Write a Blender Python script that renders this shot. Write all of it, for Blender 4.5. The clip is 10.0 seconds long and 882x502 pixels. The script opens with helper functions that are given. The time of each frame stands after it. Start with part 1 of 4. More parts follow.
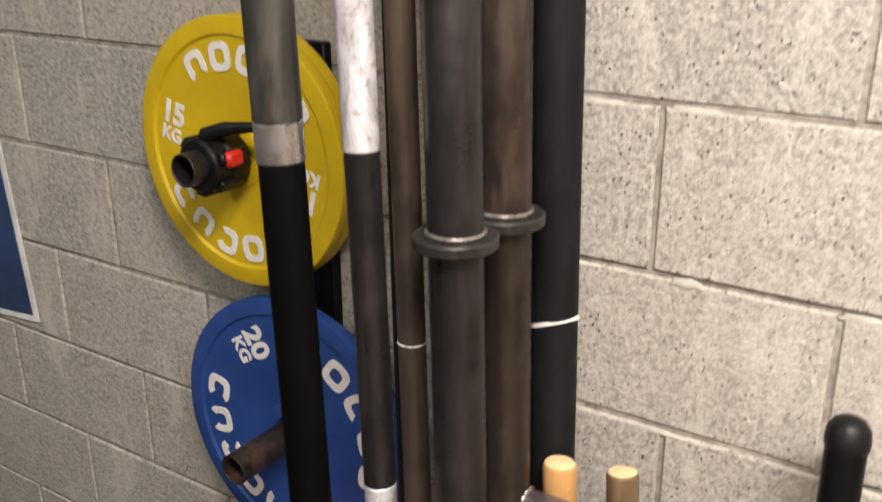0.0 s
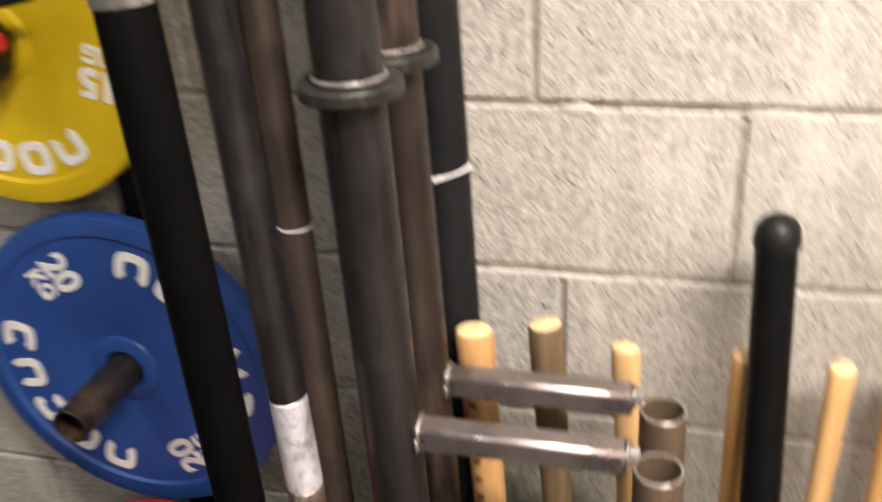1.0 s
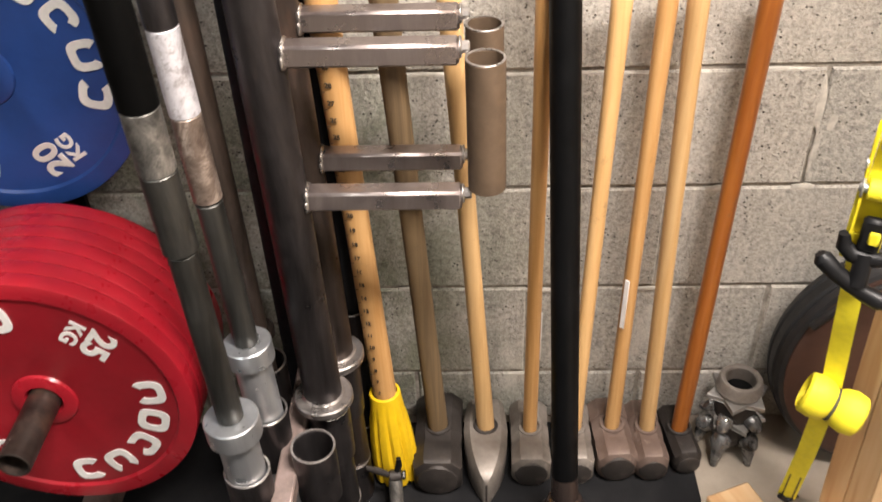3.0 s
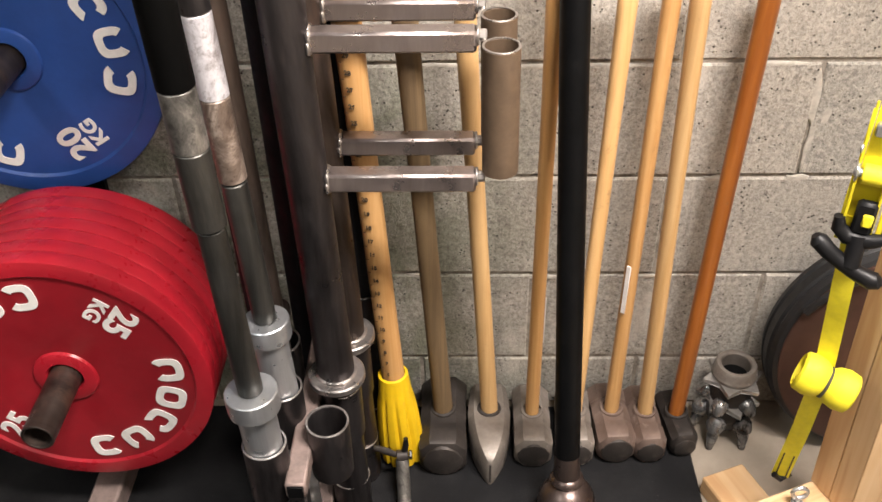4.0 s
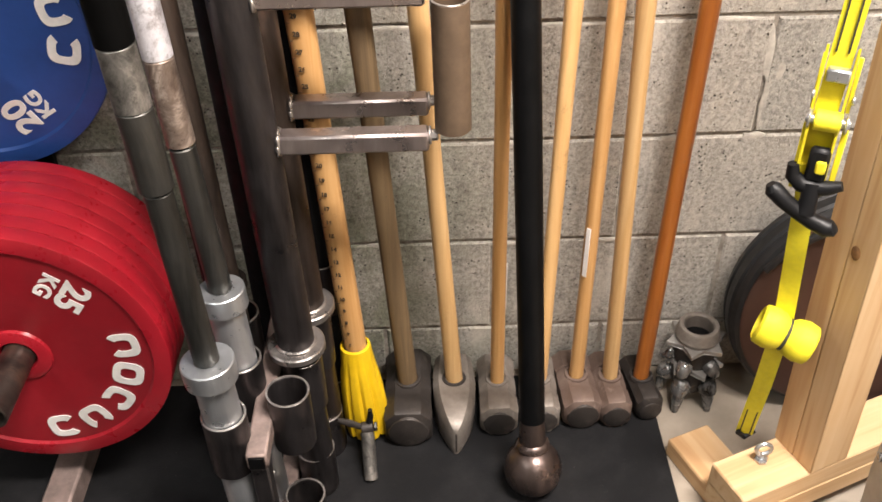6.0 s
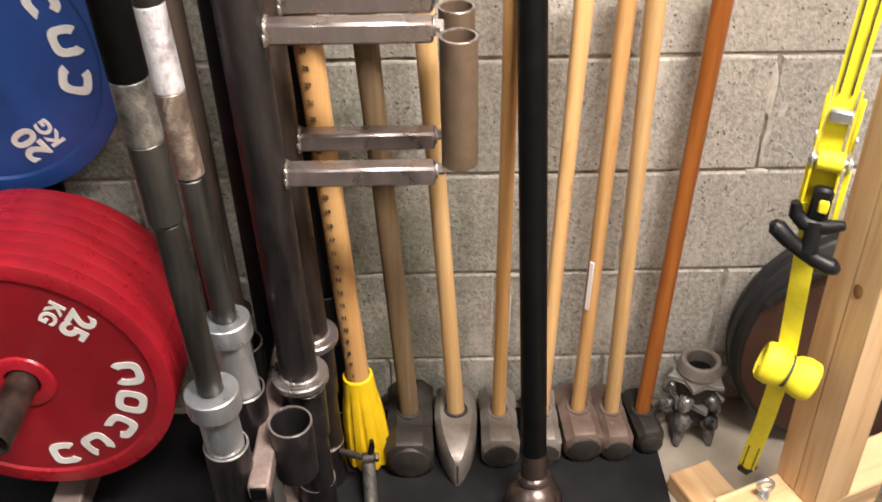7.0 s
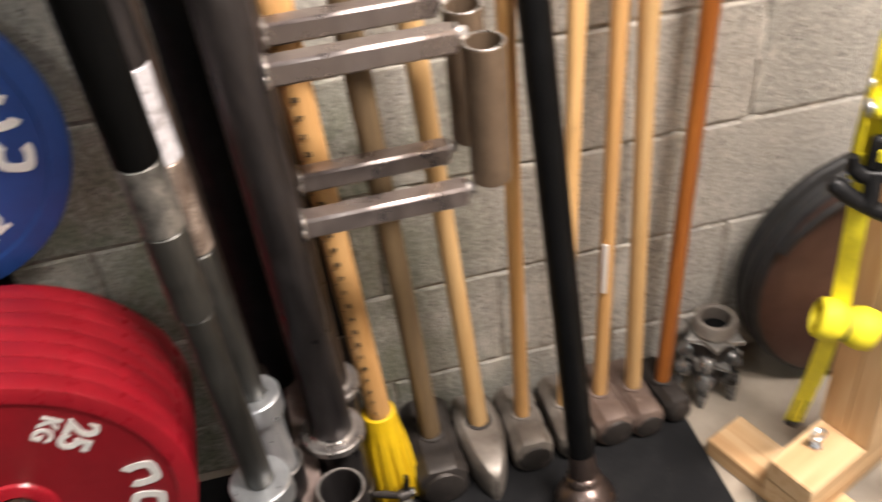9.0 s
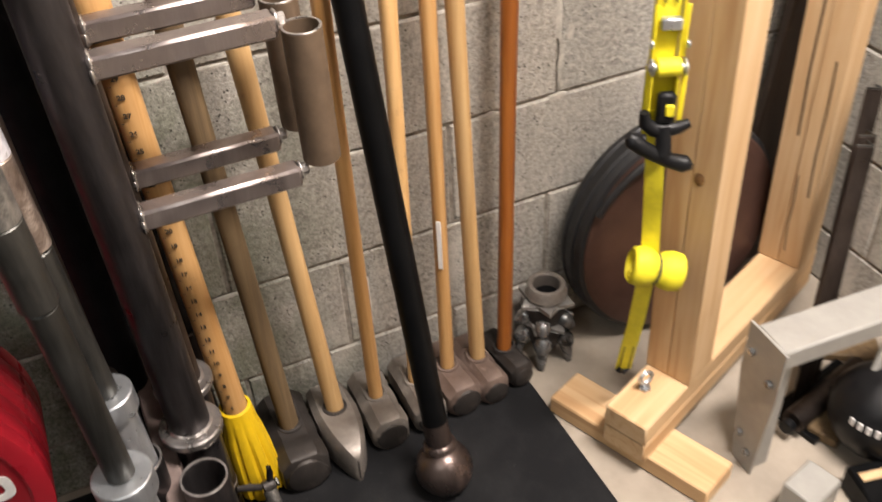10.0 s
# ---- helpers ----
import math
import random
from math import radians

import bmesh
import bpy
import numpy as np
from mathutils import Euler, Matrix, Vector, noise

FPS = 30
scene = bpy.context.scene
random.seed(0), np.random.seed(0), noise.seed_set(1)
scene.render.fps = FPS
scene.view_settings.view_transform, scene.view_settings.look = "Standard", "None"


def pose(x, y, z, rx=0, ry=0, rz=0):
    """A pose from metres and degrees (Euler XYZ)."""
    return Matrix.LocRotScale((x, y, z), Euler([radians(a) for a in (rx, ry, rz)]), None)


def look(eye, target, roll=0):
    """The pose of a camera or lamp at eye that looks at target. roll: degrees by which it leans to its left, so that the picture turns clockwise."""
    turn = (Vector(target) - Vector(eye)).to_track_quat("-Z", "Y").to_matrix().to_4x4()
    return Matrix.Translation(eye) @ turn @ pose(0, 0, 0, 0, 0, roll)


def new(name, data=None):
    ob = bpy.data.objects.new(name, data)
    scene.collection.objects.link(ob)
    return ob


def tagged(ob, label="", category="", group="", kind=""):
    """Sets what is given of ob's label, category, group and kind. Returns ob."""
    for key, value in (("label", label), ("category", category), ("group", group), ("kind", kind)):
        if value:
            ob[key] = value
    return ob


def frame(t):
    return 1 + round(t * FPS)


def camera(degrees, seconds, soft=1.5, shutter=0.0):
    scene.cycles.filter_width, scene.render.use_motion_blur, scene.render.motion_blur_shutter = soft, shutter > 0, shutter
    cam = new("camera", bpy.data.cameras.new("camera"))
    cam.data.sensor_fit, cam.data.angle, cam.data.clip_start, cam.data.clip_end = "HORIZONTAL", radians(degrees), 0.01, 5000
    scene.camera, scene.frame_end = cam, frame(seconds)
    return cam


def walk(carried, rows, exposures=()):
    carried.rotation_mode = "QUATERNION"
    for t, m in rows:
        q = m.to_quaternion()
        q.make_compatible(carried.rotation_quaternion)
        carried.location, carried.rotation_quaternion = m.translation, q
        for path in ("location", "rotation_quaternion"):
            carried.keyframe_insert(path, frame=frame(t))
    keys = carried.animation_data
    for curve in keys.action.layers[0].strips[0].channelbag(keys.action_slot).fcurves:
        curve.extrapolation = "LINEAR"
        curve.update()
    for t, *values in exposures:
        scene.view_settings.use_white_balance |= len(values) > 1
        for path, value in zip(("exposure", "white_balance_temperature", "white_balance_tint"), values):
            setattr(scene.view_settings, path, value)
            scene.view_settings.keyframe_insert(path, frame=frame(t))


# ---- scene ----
cam = camera(50.5, 10.0, 1.5, 0.9)
PATH = [
    (0, (0.383, -1.006, 1.551), (-0.651, 0.561, 0.861), -0.3),
    (0.5, (0.306, -0.99, 1.508), (-0.589, 0.627, 0.746), -1.55),
    (1, (0.178, -0.951, 1.467), (-0.312, 0.754, 0.544), -3.45),
    (1.2, (0.133, -0.951, 1.456), (-0.202, 0.755, 0.468), -4.6),
    (1.5, (0.124, -0.963, 1.412), (-0.119, 0.732, 0.378), -4.15),
    (2, (0.16, -1.017, 1.396), (-0.026, 0.594, 0.230), -4.1),
    (2.1, (0.141, -1.042, 1.384), (0.014, 0.565, 0.201), -3.4),
    (2.5, (0.173, -1.137, 1.359), (0.077, 0.435, 0.127), -2.9),
    (3.8, (0.134, -1.277, 1.368), (0.09, 0.299, 0.138), -1.2),
    (4, (0.131, -1.281, 1.369), (0.081, 0.3, 0.145), -1.2),
    (4.5, (0.135, -1.269, 1.369), (0.088, 0.314, 0.147), -1.5),
    (5, (0.148, -1.278, 1.36), (0.117, 0.291, 0.12), -2.6),
    (5.2, (0.15, -1.288, 1.343), (0.13, 0.27, 0.088), -3.0),
    (6.3, (0.151, -1.294, 1.328), (0.171, 0.282, 0.098), -1.0),
    (6.5, (0.147, -1.29, 1.333), (0.171, 0.291, 0.109), -1.0),
    (7, (0.143, -1.295, 1.34), (0.156, 0.309, 0.146), -0.7),
    (7.5, (0.127, -1.302, 1.349), (0.117, 0.322, 0.182), -0.4),
    (8, (0.094, -1.282, 1.356), (0.086, 0.304, 0.137), -1.4),
    (8.5, (0.007, -1.191, 1.342), (0.1035, 0.368, 0.0985), -4.3),
    (9, (-0.044, -1.123, 1.343), (0.228, 0.392, 0.065), -5.6),
    (9.5, (-0.024, -1.131, 1.329), (0.459, 0.324, 0.049), -4.3),
    (10, (-0.065, -1.205, 1.34), (0.532, 0.224, 0.074), -3.3),
]
walk(cam, [(t, look(eye, target, roll)) for t, eye, target, roll in PATH], [(0.0, -0.31), (0.5, -0.14), (1.0, -0.06), (1.5, 0.05), (2.5, 0.24), (4.0, 0.27), (5.0, 0.25), (6.5, 0.30), (8.0, 0.20), (9.5, 0.10), (10.0, 0.02)])


# ---- world and light ----
world = bpy.data.worlds.new("world")
scene.world = world
world.use_nodes = True
world.node_tree.nodes["Background"].inputs[0].default_value = (0.9, 0.95, 1.0, 1)
world.node_tree.nodes["Background"].inputs[1].default_value = 0.008


def area(name, eye, target, size_x, size_y, power, colour):
    data = bpy.data.lights.new(name, "AREA")
    data.shape, data.size, data.size_y, data.energy, data.color = "RECTANGLE", size_x, size_y, power, colour
    ob = new(name, data)
    ob.matrix_world = look(eye, target)
    return ob


# first is the key above right; the other two are added fill lights
LAMPS = [((0.83, -1.10, 2.5), 1.0, 0.3, 138.0, (1.0, 0.903, 0.845)), ((0.9, -2.8, 2.5), 1.2, 0.3, 16.0, (1.0, 0.94, 0.89)), ((-1.3, -1.7, 2.5), 0.3, 1.2, 12.0, (0.92, 0.98, 1.0))]
for eye, wx, wy, power, colour in LAMPS:
    area("ceiling_lamp_light", eye, (eye[0], eye[1], 0), wx, wy, power, colour)


# ---- materials ----
class Mat:
    """A small node-material writer on Object coordinates."""

    def __init__(self, name, rough=0.6, metal=0.0, spec=0.5):
        self.m = bpy.data.materials.new(name)
        self.m.use_nodes = True
        self.t = self.m.node_tree
        self.b = self.t.nodes["Principled BSDF"]
        self.b.inputs["Roughness"].default_value = rough
        self.b.inputs["Metallic"].default_value = metal
        self.b.inputs["Specular IOR Level"].default_value = spec
        self.co = self.t.nodes.new("ShaderNodeTexCoord").outputs["Object"]
        self.height = None

    def mapped(self, scale):
        n = self.t.nodes.new("ShaderNodeMapping")
        n.inputs["Scale"].default_value = scale
        self.t.links.new(self.co, n.inputs[0])
        return n.outputs[0]

    def noise(self, scale, detail=4.0, rough=0.6, stretch=None, distort=0.0):
        n = self.t.nodes.new("ShaderNodeTexNoise")
        n.inputs["Scale"].default_value, n.inputs["Detail"].default_value = scale, detail
        n.inputs["Roughness"].default_value, n.inputs["Distortion"].default_value = rough, distort
        self.t.links.new(self.mapped(stretch) if stretch else self.co, n.inputs["Vector"])
        return n.outputs[0]

    def voronoi(self, scale, feature="F1"):
        n = self.t.nodes.new("ShaderNodeTexVoronoi")
        n.feature = feature
        n.inputs["Scale"].default_value = scale
        self.t.links.new(self.co, n.inputs["Vector"])
        return n.outputs["Distance"]

    def random(self):
        return self.t.nodes.new("ShaderNodeObjectInfo").outputs["Random"]

    def ramp(self, fac, stops):
        n = self.t.nodes.new("ShaderNodeValToRGB")
        e = n.color_ramp.elements
        while len(e) < len(stops):
            e.new(0.5)
        for el, (p, c) in zip(e, stops):
            el.position = p
            el.color = (*c, 1) if len(c) == 3 else c
        self.t.links.new(fac, n.inputs[0])
        return n.outputs[0]

    def grey(self, fac, a, b, va=0.0, vb=1.0):
        return self.ramp(fac, [(a, (va,) * 3), (b, (vb,) * 3)])

    def mix(self, fac, a, b, mode="MIX"):
        n = self.t.nodes.new("ShaderNodeMix")
        n.data_type, n.blend_type = "RGBA", mode
        for sock, v in ((n.inputs[0], fac), (n.inputs[6], a), (n.inputs[7], b)):
            if isinstance(v, (float, int)):
                sock.default_value = v
            elif isinstance(v, tuple):
                sock.default_value = (*v, 1)
            else:
                self.t.links.new(v, sock)
        return n.outputs[2]

    def out(self, name, sock):
        self.t.links.new(sock, self.b.inputs[name])
        return self

    def bump(self, height, strength=0.3, dist=0.002):
        n = self.t.nodes.new("ShaderNodeBump")
        n.inputs["Strength"].default_value, n.inputs["Distance"].default_value = strength, dist
        self.t.links.new(height, n.inputs["Height"])
        if self.height:
            self.t.links.new(self.height, n.inputs["Normal"])
        self.height = n.outputs[0]
        self.t.links.new(self.height, self.b.inputs["Normal"])
        return self


def mat_block():
    k = Mat("concrete_block", 0.92, 0, 0.2)
    k.co = k.t.nodes.new("ShaderNodeNewGeometry").outputs["Position"]
    big, mid, fine, grit = k.noise(5, 5, 0.65), k.noise(34, 5, 0.72), k.noise(110, 4, 0.75), k.noise(240, 3, 0.7)
    base = k.ramp(big, [(0.3, (0.29, 0.272, 0.243)), (0.7, (0.44, 0.415, 0.372))])
    tone = k.ramp(k.random(), [(0.0, (0.84, 0.86, 0.86)), (1.0, (1.12, 1.09, 1.05))])
    base = k.mix(1.0, base, tone, "MULTIPLY")
    base = k.mix(k.grey(mid, 0.34, 0.60, 0.48, 0.0), base, (0.16, 0.148, 0.135))
    base = k.mix(k.grey(fine, 0.38, 0.62, 0.0, 0.72), base, (0.62, 0.585, 0.52))
    base = k.mix(k.grey(grit, 0.36, 0.47, 0.45, 0.0), base, (0.13, 0.115, 0.10))
    deep = k.grey(k.voronoi(125), 0.14, 0.27)
    where = k.grey(k.noise(26, 4, 0.75), 0.43, 0.50, 1.0, 0.0)
    pit = k.mix(where, (1.0, 1.0, 1.0), deep)
    base = k.mix(pit, (0.07, 0.062, 0.055), base)
    streak = k.grey(k.noise(7, 6, 0.75, (1, 1, 0.35)), 0.54, 0.66, 0.0, 0.6)
    base = k.mix(streak, base, (0.66, 0.62, 0.55))
    # ragged green-grey blotches low on the wall: shade coloured in along with a stain
    axes = k.t.nodes.new("ShaderNodeSeparateXYZ")
    k.t.links.new(k.co, axes.inputs[0])
    shift = k.t.nodes.new("ShaderNodeMath")
    shift.operation = "MULTIPLY_ADD"
    shift.inputs[1].default_value, shift.inputs[2].default_value = 0.5, 0.5
    k.t.links.new(axes.outputs[0], shift.inputs[0])
    across = k.ramp(shift.outputs[0], [(0.16, (0, 0, 0)), (0.25, (1, 1, 1)), (0.52, (1, 1, 1)), (0.67, (0, 0, 0))])
    rise = k.grey(axes.outputs[2], 0.62, 0.85, 1.0, 0.0)
    ragged = k.grey(k.noise(6.5, 7, 0.7), 0.40, 0.56, 0.0, 0.9)
    shade_stain = k.mix(1.0, k.mix(1.0, across, rise, "MULTIPLY"), ragged, "MULTIPLY")
    base = k.mix(shade_stain, base, k.mix(1.0, base, (0.50, 0.55, 0.46), "MULTIPLY"))
    k.out("Base Color", base)
    k.bump(grit, 0.5, 0.002).bump(fine, 0.8, 0.003).bump(pit, 0.8, 0.003).bump(mid, 0.4, 0.004)
    return k.m


def mat_mortar():
    k = Mat("mortar", 0.95, 0, 0.15)
    n = k.noise(40, 6, 0.7)
    k.out("Base Color", k.ramp(n, [(0.3, (0.14, 0.12, 0.10)), (0.66, (0.44, 0.40, 0.345))]))
    k.bump(n, 0.8, 0.003)
    return k.m


def mat_plain(name, colour, rough=0.6, metal=0.0, vary=0.25, scale=12, bump=0.08, fine=120, spec=0.5):
    k = Mat(name, rough, metal, spec)
    n = k.noise(scale, 5, 0.65)
    lo, hi = tuple(c * (1 - vary) for c in colour), tuple(min(1, c * (1 + vary)) for c in colour)
    k.out("Base Color", k.ramp(n, [(0.3, lo), (0.7, hi)]))
    k.out("Roughness", k.grey(k.noise(scale * 3, 3), 0.3, 0.7, max(0.02, rough - 0.12), min(1, rough + 0.12)))
    k.bump(k.noise(fine, 3), bump, 0.001)
    return k.m


def mat_steel(name, dark, light, rust=(0.12, 0.065, 0.04), rough=0.42, metal=0.85, rusty=0.55):
    k = Mat(name, rough, metal)
    streak = k.noise(14, 6, 0.7, (1, 1, 0.16), 0.6)
    base = k.ramp(streak, [(0.3, dark), (0.72, light)])
    where = k.grey(k.noise(9, 5, 0.7, (1, 1, 0.3)), rusty, rusty + 0.16)
    k.out("Base Color", k.mix(where, base, rust))
    k.out("Roughness", k.grey(k.noise(25, 4), 0.3, 0.7, rough - 0.12, rough + 0.2))
    k.out("Metallic", k.grey(where, 0.0, 1.0, metal, metal * 0.35))
    k.bump(k.noise(160, 3), 0.12, 0.001)
    return k.m


def mat_patch(name, dark, mid, light, rough, metal):
    """Bare metal rubbed through in blotches of two sizes."""
    k = Mat(name, rough, metal)
    blot = k.noise(22, 6, 0.72, (1, 1, 0.6), 0.8)
    base = k.ramp(blot, [(0.34, dark), (0.5, mid), (0.66, light)])
    base = k.mix(k.grey(k.noise(95, 3, 0.7), 0.55, 0.68, 0.0, 0.6), base, dark)
    k.out("Base Color", base)
    k.out("Roughness", k.grey(k.noise(40, 4), 0.3, 0.7, rough - 0.1, rough + 0.2))
    k.bump(k.noise(150, 3), 0.15, 0.001)
    return k.m


def mat_wood(name, light, dark, rough=0.45, grain=(1, 1, 0.05), scale=55, dirt=(0.16, 0.10, 0.055), dirty=0.6):
    k = Mat(name, rough, 0, 0.4)
    g = k.noise(scale, 5, 0.6, grain, 0.8)
    big = k.noise(5, 4, 0.6, (1, 1, 0.5))
    base = k.ramp(g, [(0.3, dark), (0.62, light)])
    base = k.mix(k.grey(big, 0.35, 0.75, 0.0, 0.4), base, dark)
    base = k.mix(k.grey(k.noise(16, 6, 0.75), dirty, dirty + 0.12, 0, 0.6), base, dirt)
    tone = k.ramp(k.random(), [(0, (0.9, 0.9, 0.9)), (1, (1.08, 1.05, 1.0))])
    k.out("Base Color", k.mix(1.0, base, tone, "MULTIPLY"))
    k.bump(g, 0.15, 0.001)
    return k.m


def mat_lumber(name, along):
    """Softwood with growth rings drawn along one axis."""
    k = Mat(name, 0.62, 0, 0.3)
    turn = k.t.nodes.new("ShaderNodeMapping")
    turn.inputs["Rotation"].default_value = (0, 0, radians(-22.5))
    k.t.links.new(k.co, turn.inputs[0])
    k.co = turn.outputs[0]
    st = [1.0, 1.0, 1.0]
    st[along] = 0.04
    g = k.noise(38, 3, 0.5, tuple(st), 1.2)
    base = k.ramp(g, [(0.30, (0.47, 0.285, 0.14)), (0.46, (0.575, 0.39, 0.215)), (0.68, (0.63, 0.455, 0.27))])
    base = k.mix(k.grey(k.noise(4, 4), 0.4, 0.75, 0, 0.5), base, (0.53, 0.32, 0.15))
    k.out("Base Color", base)
    k.bump(g, 0.12, 0.001)
    return k.m


def mat_rubber():
    """Black crumb rubber with trodden-in dust and pale specks."""
    k = Mat("rubber_mat", 0.85, 0, 0.2)
    dust = k.grey(k.noise(7, 6, 0.7), 0.42, 0.72)
    base = k.mix(dust, (0.0065, 0.0066, 0.0074), (0.017, 0.0168, 0.0175))
    speck = k.grey(k.voronoi(160), 0.05, 0.09, 1.0, 0.0)
    where = k.grey(k.noise(30, 3), 0.58, 0.64)
    spot = k.mix(1.0, speck, where, "MULTIPLY")
    k.out("Base Color", k.mix(spot, base, (0.12, 0.115, 0.105)))
    k.bump(k.noise(320, 3), 0.4, 0.001)
    return k.m


def mat_forged(name, dark, light, worn, rough=0.5, metal=0.45):
    """Forged iron: fine even scale, soft tone changes, a few rubbed spots."""
    k = Mat(name, rough, metal)
    base = k.mix(k.grey(k.noise(11, 4, 0.55), 0.36, 0.68), dark, light)
    base = k.mix(k.grey(k.noise(150, 4, 0.7), 0.36, 0.66, 0.0, 0.35), base, dark)
    base = k.mix(k.grey(k.noise(34, 5, 0.7), 0.60, 0.72, 0.0, 0.7), base, worn)
    k.out("Base Color", base)
    k.out("Roughness", k.grey(k.noise(60, 4), 0.3, 0.7, rough - 0.12, rough + 0.15))
    k.bump(k.noise(190, 4, 0.7), 0.3, 0.001).bump(k.noise(45, 3), 0.25, 0.002)
    return k.m


BLOCK, MORTAR = mat_block(), mat_mortar()
FLOOR = mat_plain("concrete_floor", (0.32, 0.275, 0.222), 0.85, 0, 0.22, 6, 0.25, 90, 0.25)
RUBBER = mat_rubber()
SMEAR = mat_plain("smeared_pale_mortar", (0.50, 0.47, 0.415), 0.95, 0, 0.3, 45, 0.6, 140, 0.15)
# for the unseen ceiling and far walls, kept dim to limit bounce light
ROOM_SHELL = mat_plain("dim_room_shell", (0.22, 0.215, 0.205), 0.9, 0, 0.1)
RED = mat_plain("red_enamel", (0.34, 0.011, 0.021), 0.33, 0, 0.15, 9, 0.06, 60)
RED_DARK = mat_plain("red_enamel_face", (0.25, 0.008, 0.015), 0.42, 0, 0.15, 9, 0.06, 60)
BLUE = mat_plain("blue_enamel", (0.018, 0.06, 0.24), 0.42, 0, 0.2, 9, 0.06, 60)
YELLOW = mat_plain("yellow_enamel", (0.60, 0.42, 0.008), 0.4, 0, 0.1, 9, 0.06, 60)
WHITE = mat_plain("white_lettering", (0.78, 0.76, 0.73), 0.6, 0, 0.1, 60)
PIPE = mat_steel("dark_mill_steel", (0.022, 0.020, 0.021), (0.098, 0.088, 0.089), (0.075, 0.047, 0.035), 0.36, 0.85, 0.62)
PIPE_RUST = mat_steel("rusty_pipe_steel", (0.028, 0.022, 0.019), (0.10, 0.077, 0.066), (0.11, 0.058, 0.038), 0.38, 0.8, 0.55)
COPPER = mat_steel("copper_brown_steel", (0.04, 0.031, 0.026), (0.165, 0.125, 0.102), (0.11, 0.066, 0.047), 0.42, 0.7, 0.52)
GREYBAR = mat_steel("worn_grey_steel", (0.024, 0.024, 0.022), (0.12, 0.116, 0.106), (0.11, 0.085, 0.065), 0.42, 0.8, 0.58)
SCUFF = mat_patch("scuffed_grey_steel", (0.07, 0.068, 0.062), (0.20, 0.19, 0.175), (0.42, 0.39, 0.35), 0.4, 0.7)
TARNISH = mat_patch("tarnished_brown_steel", (0.09, 0.06, 0.045), (0.24, 0.185, 0.15), (0.62, 0.52, 0.44), 0.4, 0.6)
CHALK = mat_patch("bare_bright_steel", (0.26, 0.235, 0.23), (0.66, 0.64, 0.67), (0.86, 0.84, 0.87), 0.38, 0.45)
ZINC = mat_steel("zinc_plated_steel", (0.42, 0.44, 0.46), (0.66, 0.68, 0.70), (0.38, 0.36, 0.34), 0.32, 0.85, 0.7)
RINGSTEEL = mat_steel("bright_weld_steel", (0.30, 0.28, 0.27), (0.58, 0.54, 0.51), (0.2, 0.14, 0.11), 0.3, 0.9, 0.66)
ARM = mat_steel("brushed_square_tube", (0.26, 0.22, 0.21), (0.46, 0.40, 0.38), (0.17, 0.11, 0.09), 0.3, 0.9, 0.66)
BROWNTUBE = mat_plain("brown_oxide_tube", (0.115, 0.078, 0.05), 0.55, 0.25, 0.25, 20)
PINK = mat_plain("primer_brown_steel", (0.25, 0.19, 0.17), 0.5, 0.35, 0.35, 30)
BLACKPAINT = mat_plain("black_paint", (0.0032, 0.0033, 0.0036), 0.42, 0, 0.3, 12, spec=0.13)
BLACKWRAP = mat_plain("black_rubber_wrap", (0.002, 0.002, 0.002), 0.55, 0, 0.3, 12, spec=0.05)
BLACKDUST = mat_steel("chalk_dusted_black_pipe", (0.003, 0.003, 0.0035), (0.011, 0.0115, 0.013), (0.13, 0.13, 0.135), 0.6, 0.0, 0.62)
BLACKDUST.node_tree.nodes["Principled BSDF"].inputs["Specular IOR Level"].default_value = 0.2
HANDLE = mat_wood("hickory_handle", (0.60, 0.36, 0.15), (0.47, 0.245, 0.085), 0.38, (1, 1, 0.04), 70)
HANDLE_PALE = mat_wood("pale_hickory_handle", (0.64, 0.42, 0.20), (0.52, 0.31, 0.125), 0.4, (1, 1, 0.04), 70)
HANDLE_OLD = mat_wood("weathered_grey_brown_wood", (0.19, 0.13, 0.068), (0.095, 0.062, 0.033), 0.6, (1, 1, 0.05), 60, (0.05, 0.035, 0.022), 0.6)
HANDLE_RED = mat_wood("varnished_red_brown_wood", (0.33, 0.115, 0.024), (0.22, 0.065, 0.012), 0.3, (1, 1, 0.04), 60)
ENDGRAIN = mat_wood("pale_end_grain", (0.74, 0.56, 0.33), (0.62, 0.44, 0.22), 0.7, (1, 1, 1), 140)
LUMBER_U, LUMBER_Z, LUMBER_V = mat_lumber("pine_beam", 0), mat_lumber("pine_post", 2), mat_lumber("pine_skid", 1)
IRON = mat_forged("scarred_dark_iron", (0.030, 0.026, 0.024), (0.068, 0.058, 0.052), (0.13, 0.105, 0.09))
IRON_GREY = mat_forged("scuffed_grey_iron", (0.14, 0.118, 0.10), (0.34, 0.305, 0.27), (0.44, 0.40, 0.36), 0.48, 0.35)
IRON_RED = mat_forged("rusty_red_iron", (0.12, 0.082, 0.066), (0.255, 0.19, 0.158), (0.37, 0.29, 0.25), 0.5, 0.3)
YPLASTIC = mat_plain("yellow_plastic", (0.68, 0.44, 0.01), 0.4, 0, 0.12, 20)
YSTEEL = mat_plain("yellow_painted_steel", (0.70, 0.58, 0.02), 0.4, 0, 0.1, 30)
STRAP = mat_plain("yellow_webbing", (0.72, 0.62, 0.02), 0.65, 0, 0.1, 60, 0.5, 900)
STRAPDARK = mat_plain("black_stitching", (0.03, 0.03, 0.02), 0.7)
GRIP = mat_plain("black_moulded_rubber", (0.006, 0.006, 0.0066), 0.42, 0, 0.2, spec=0.25)
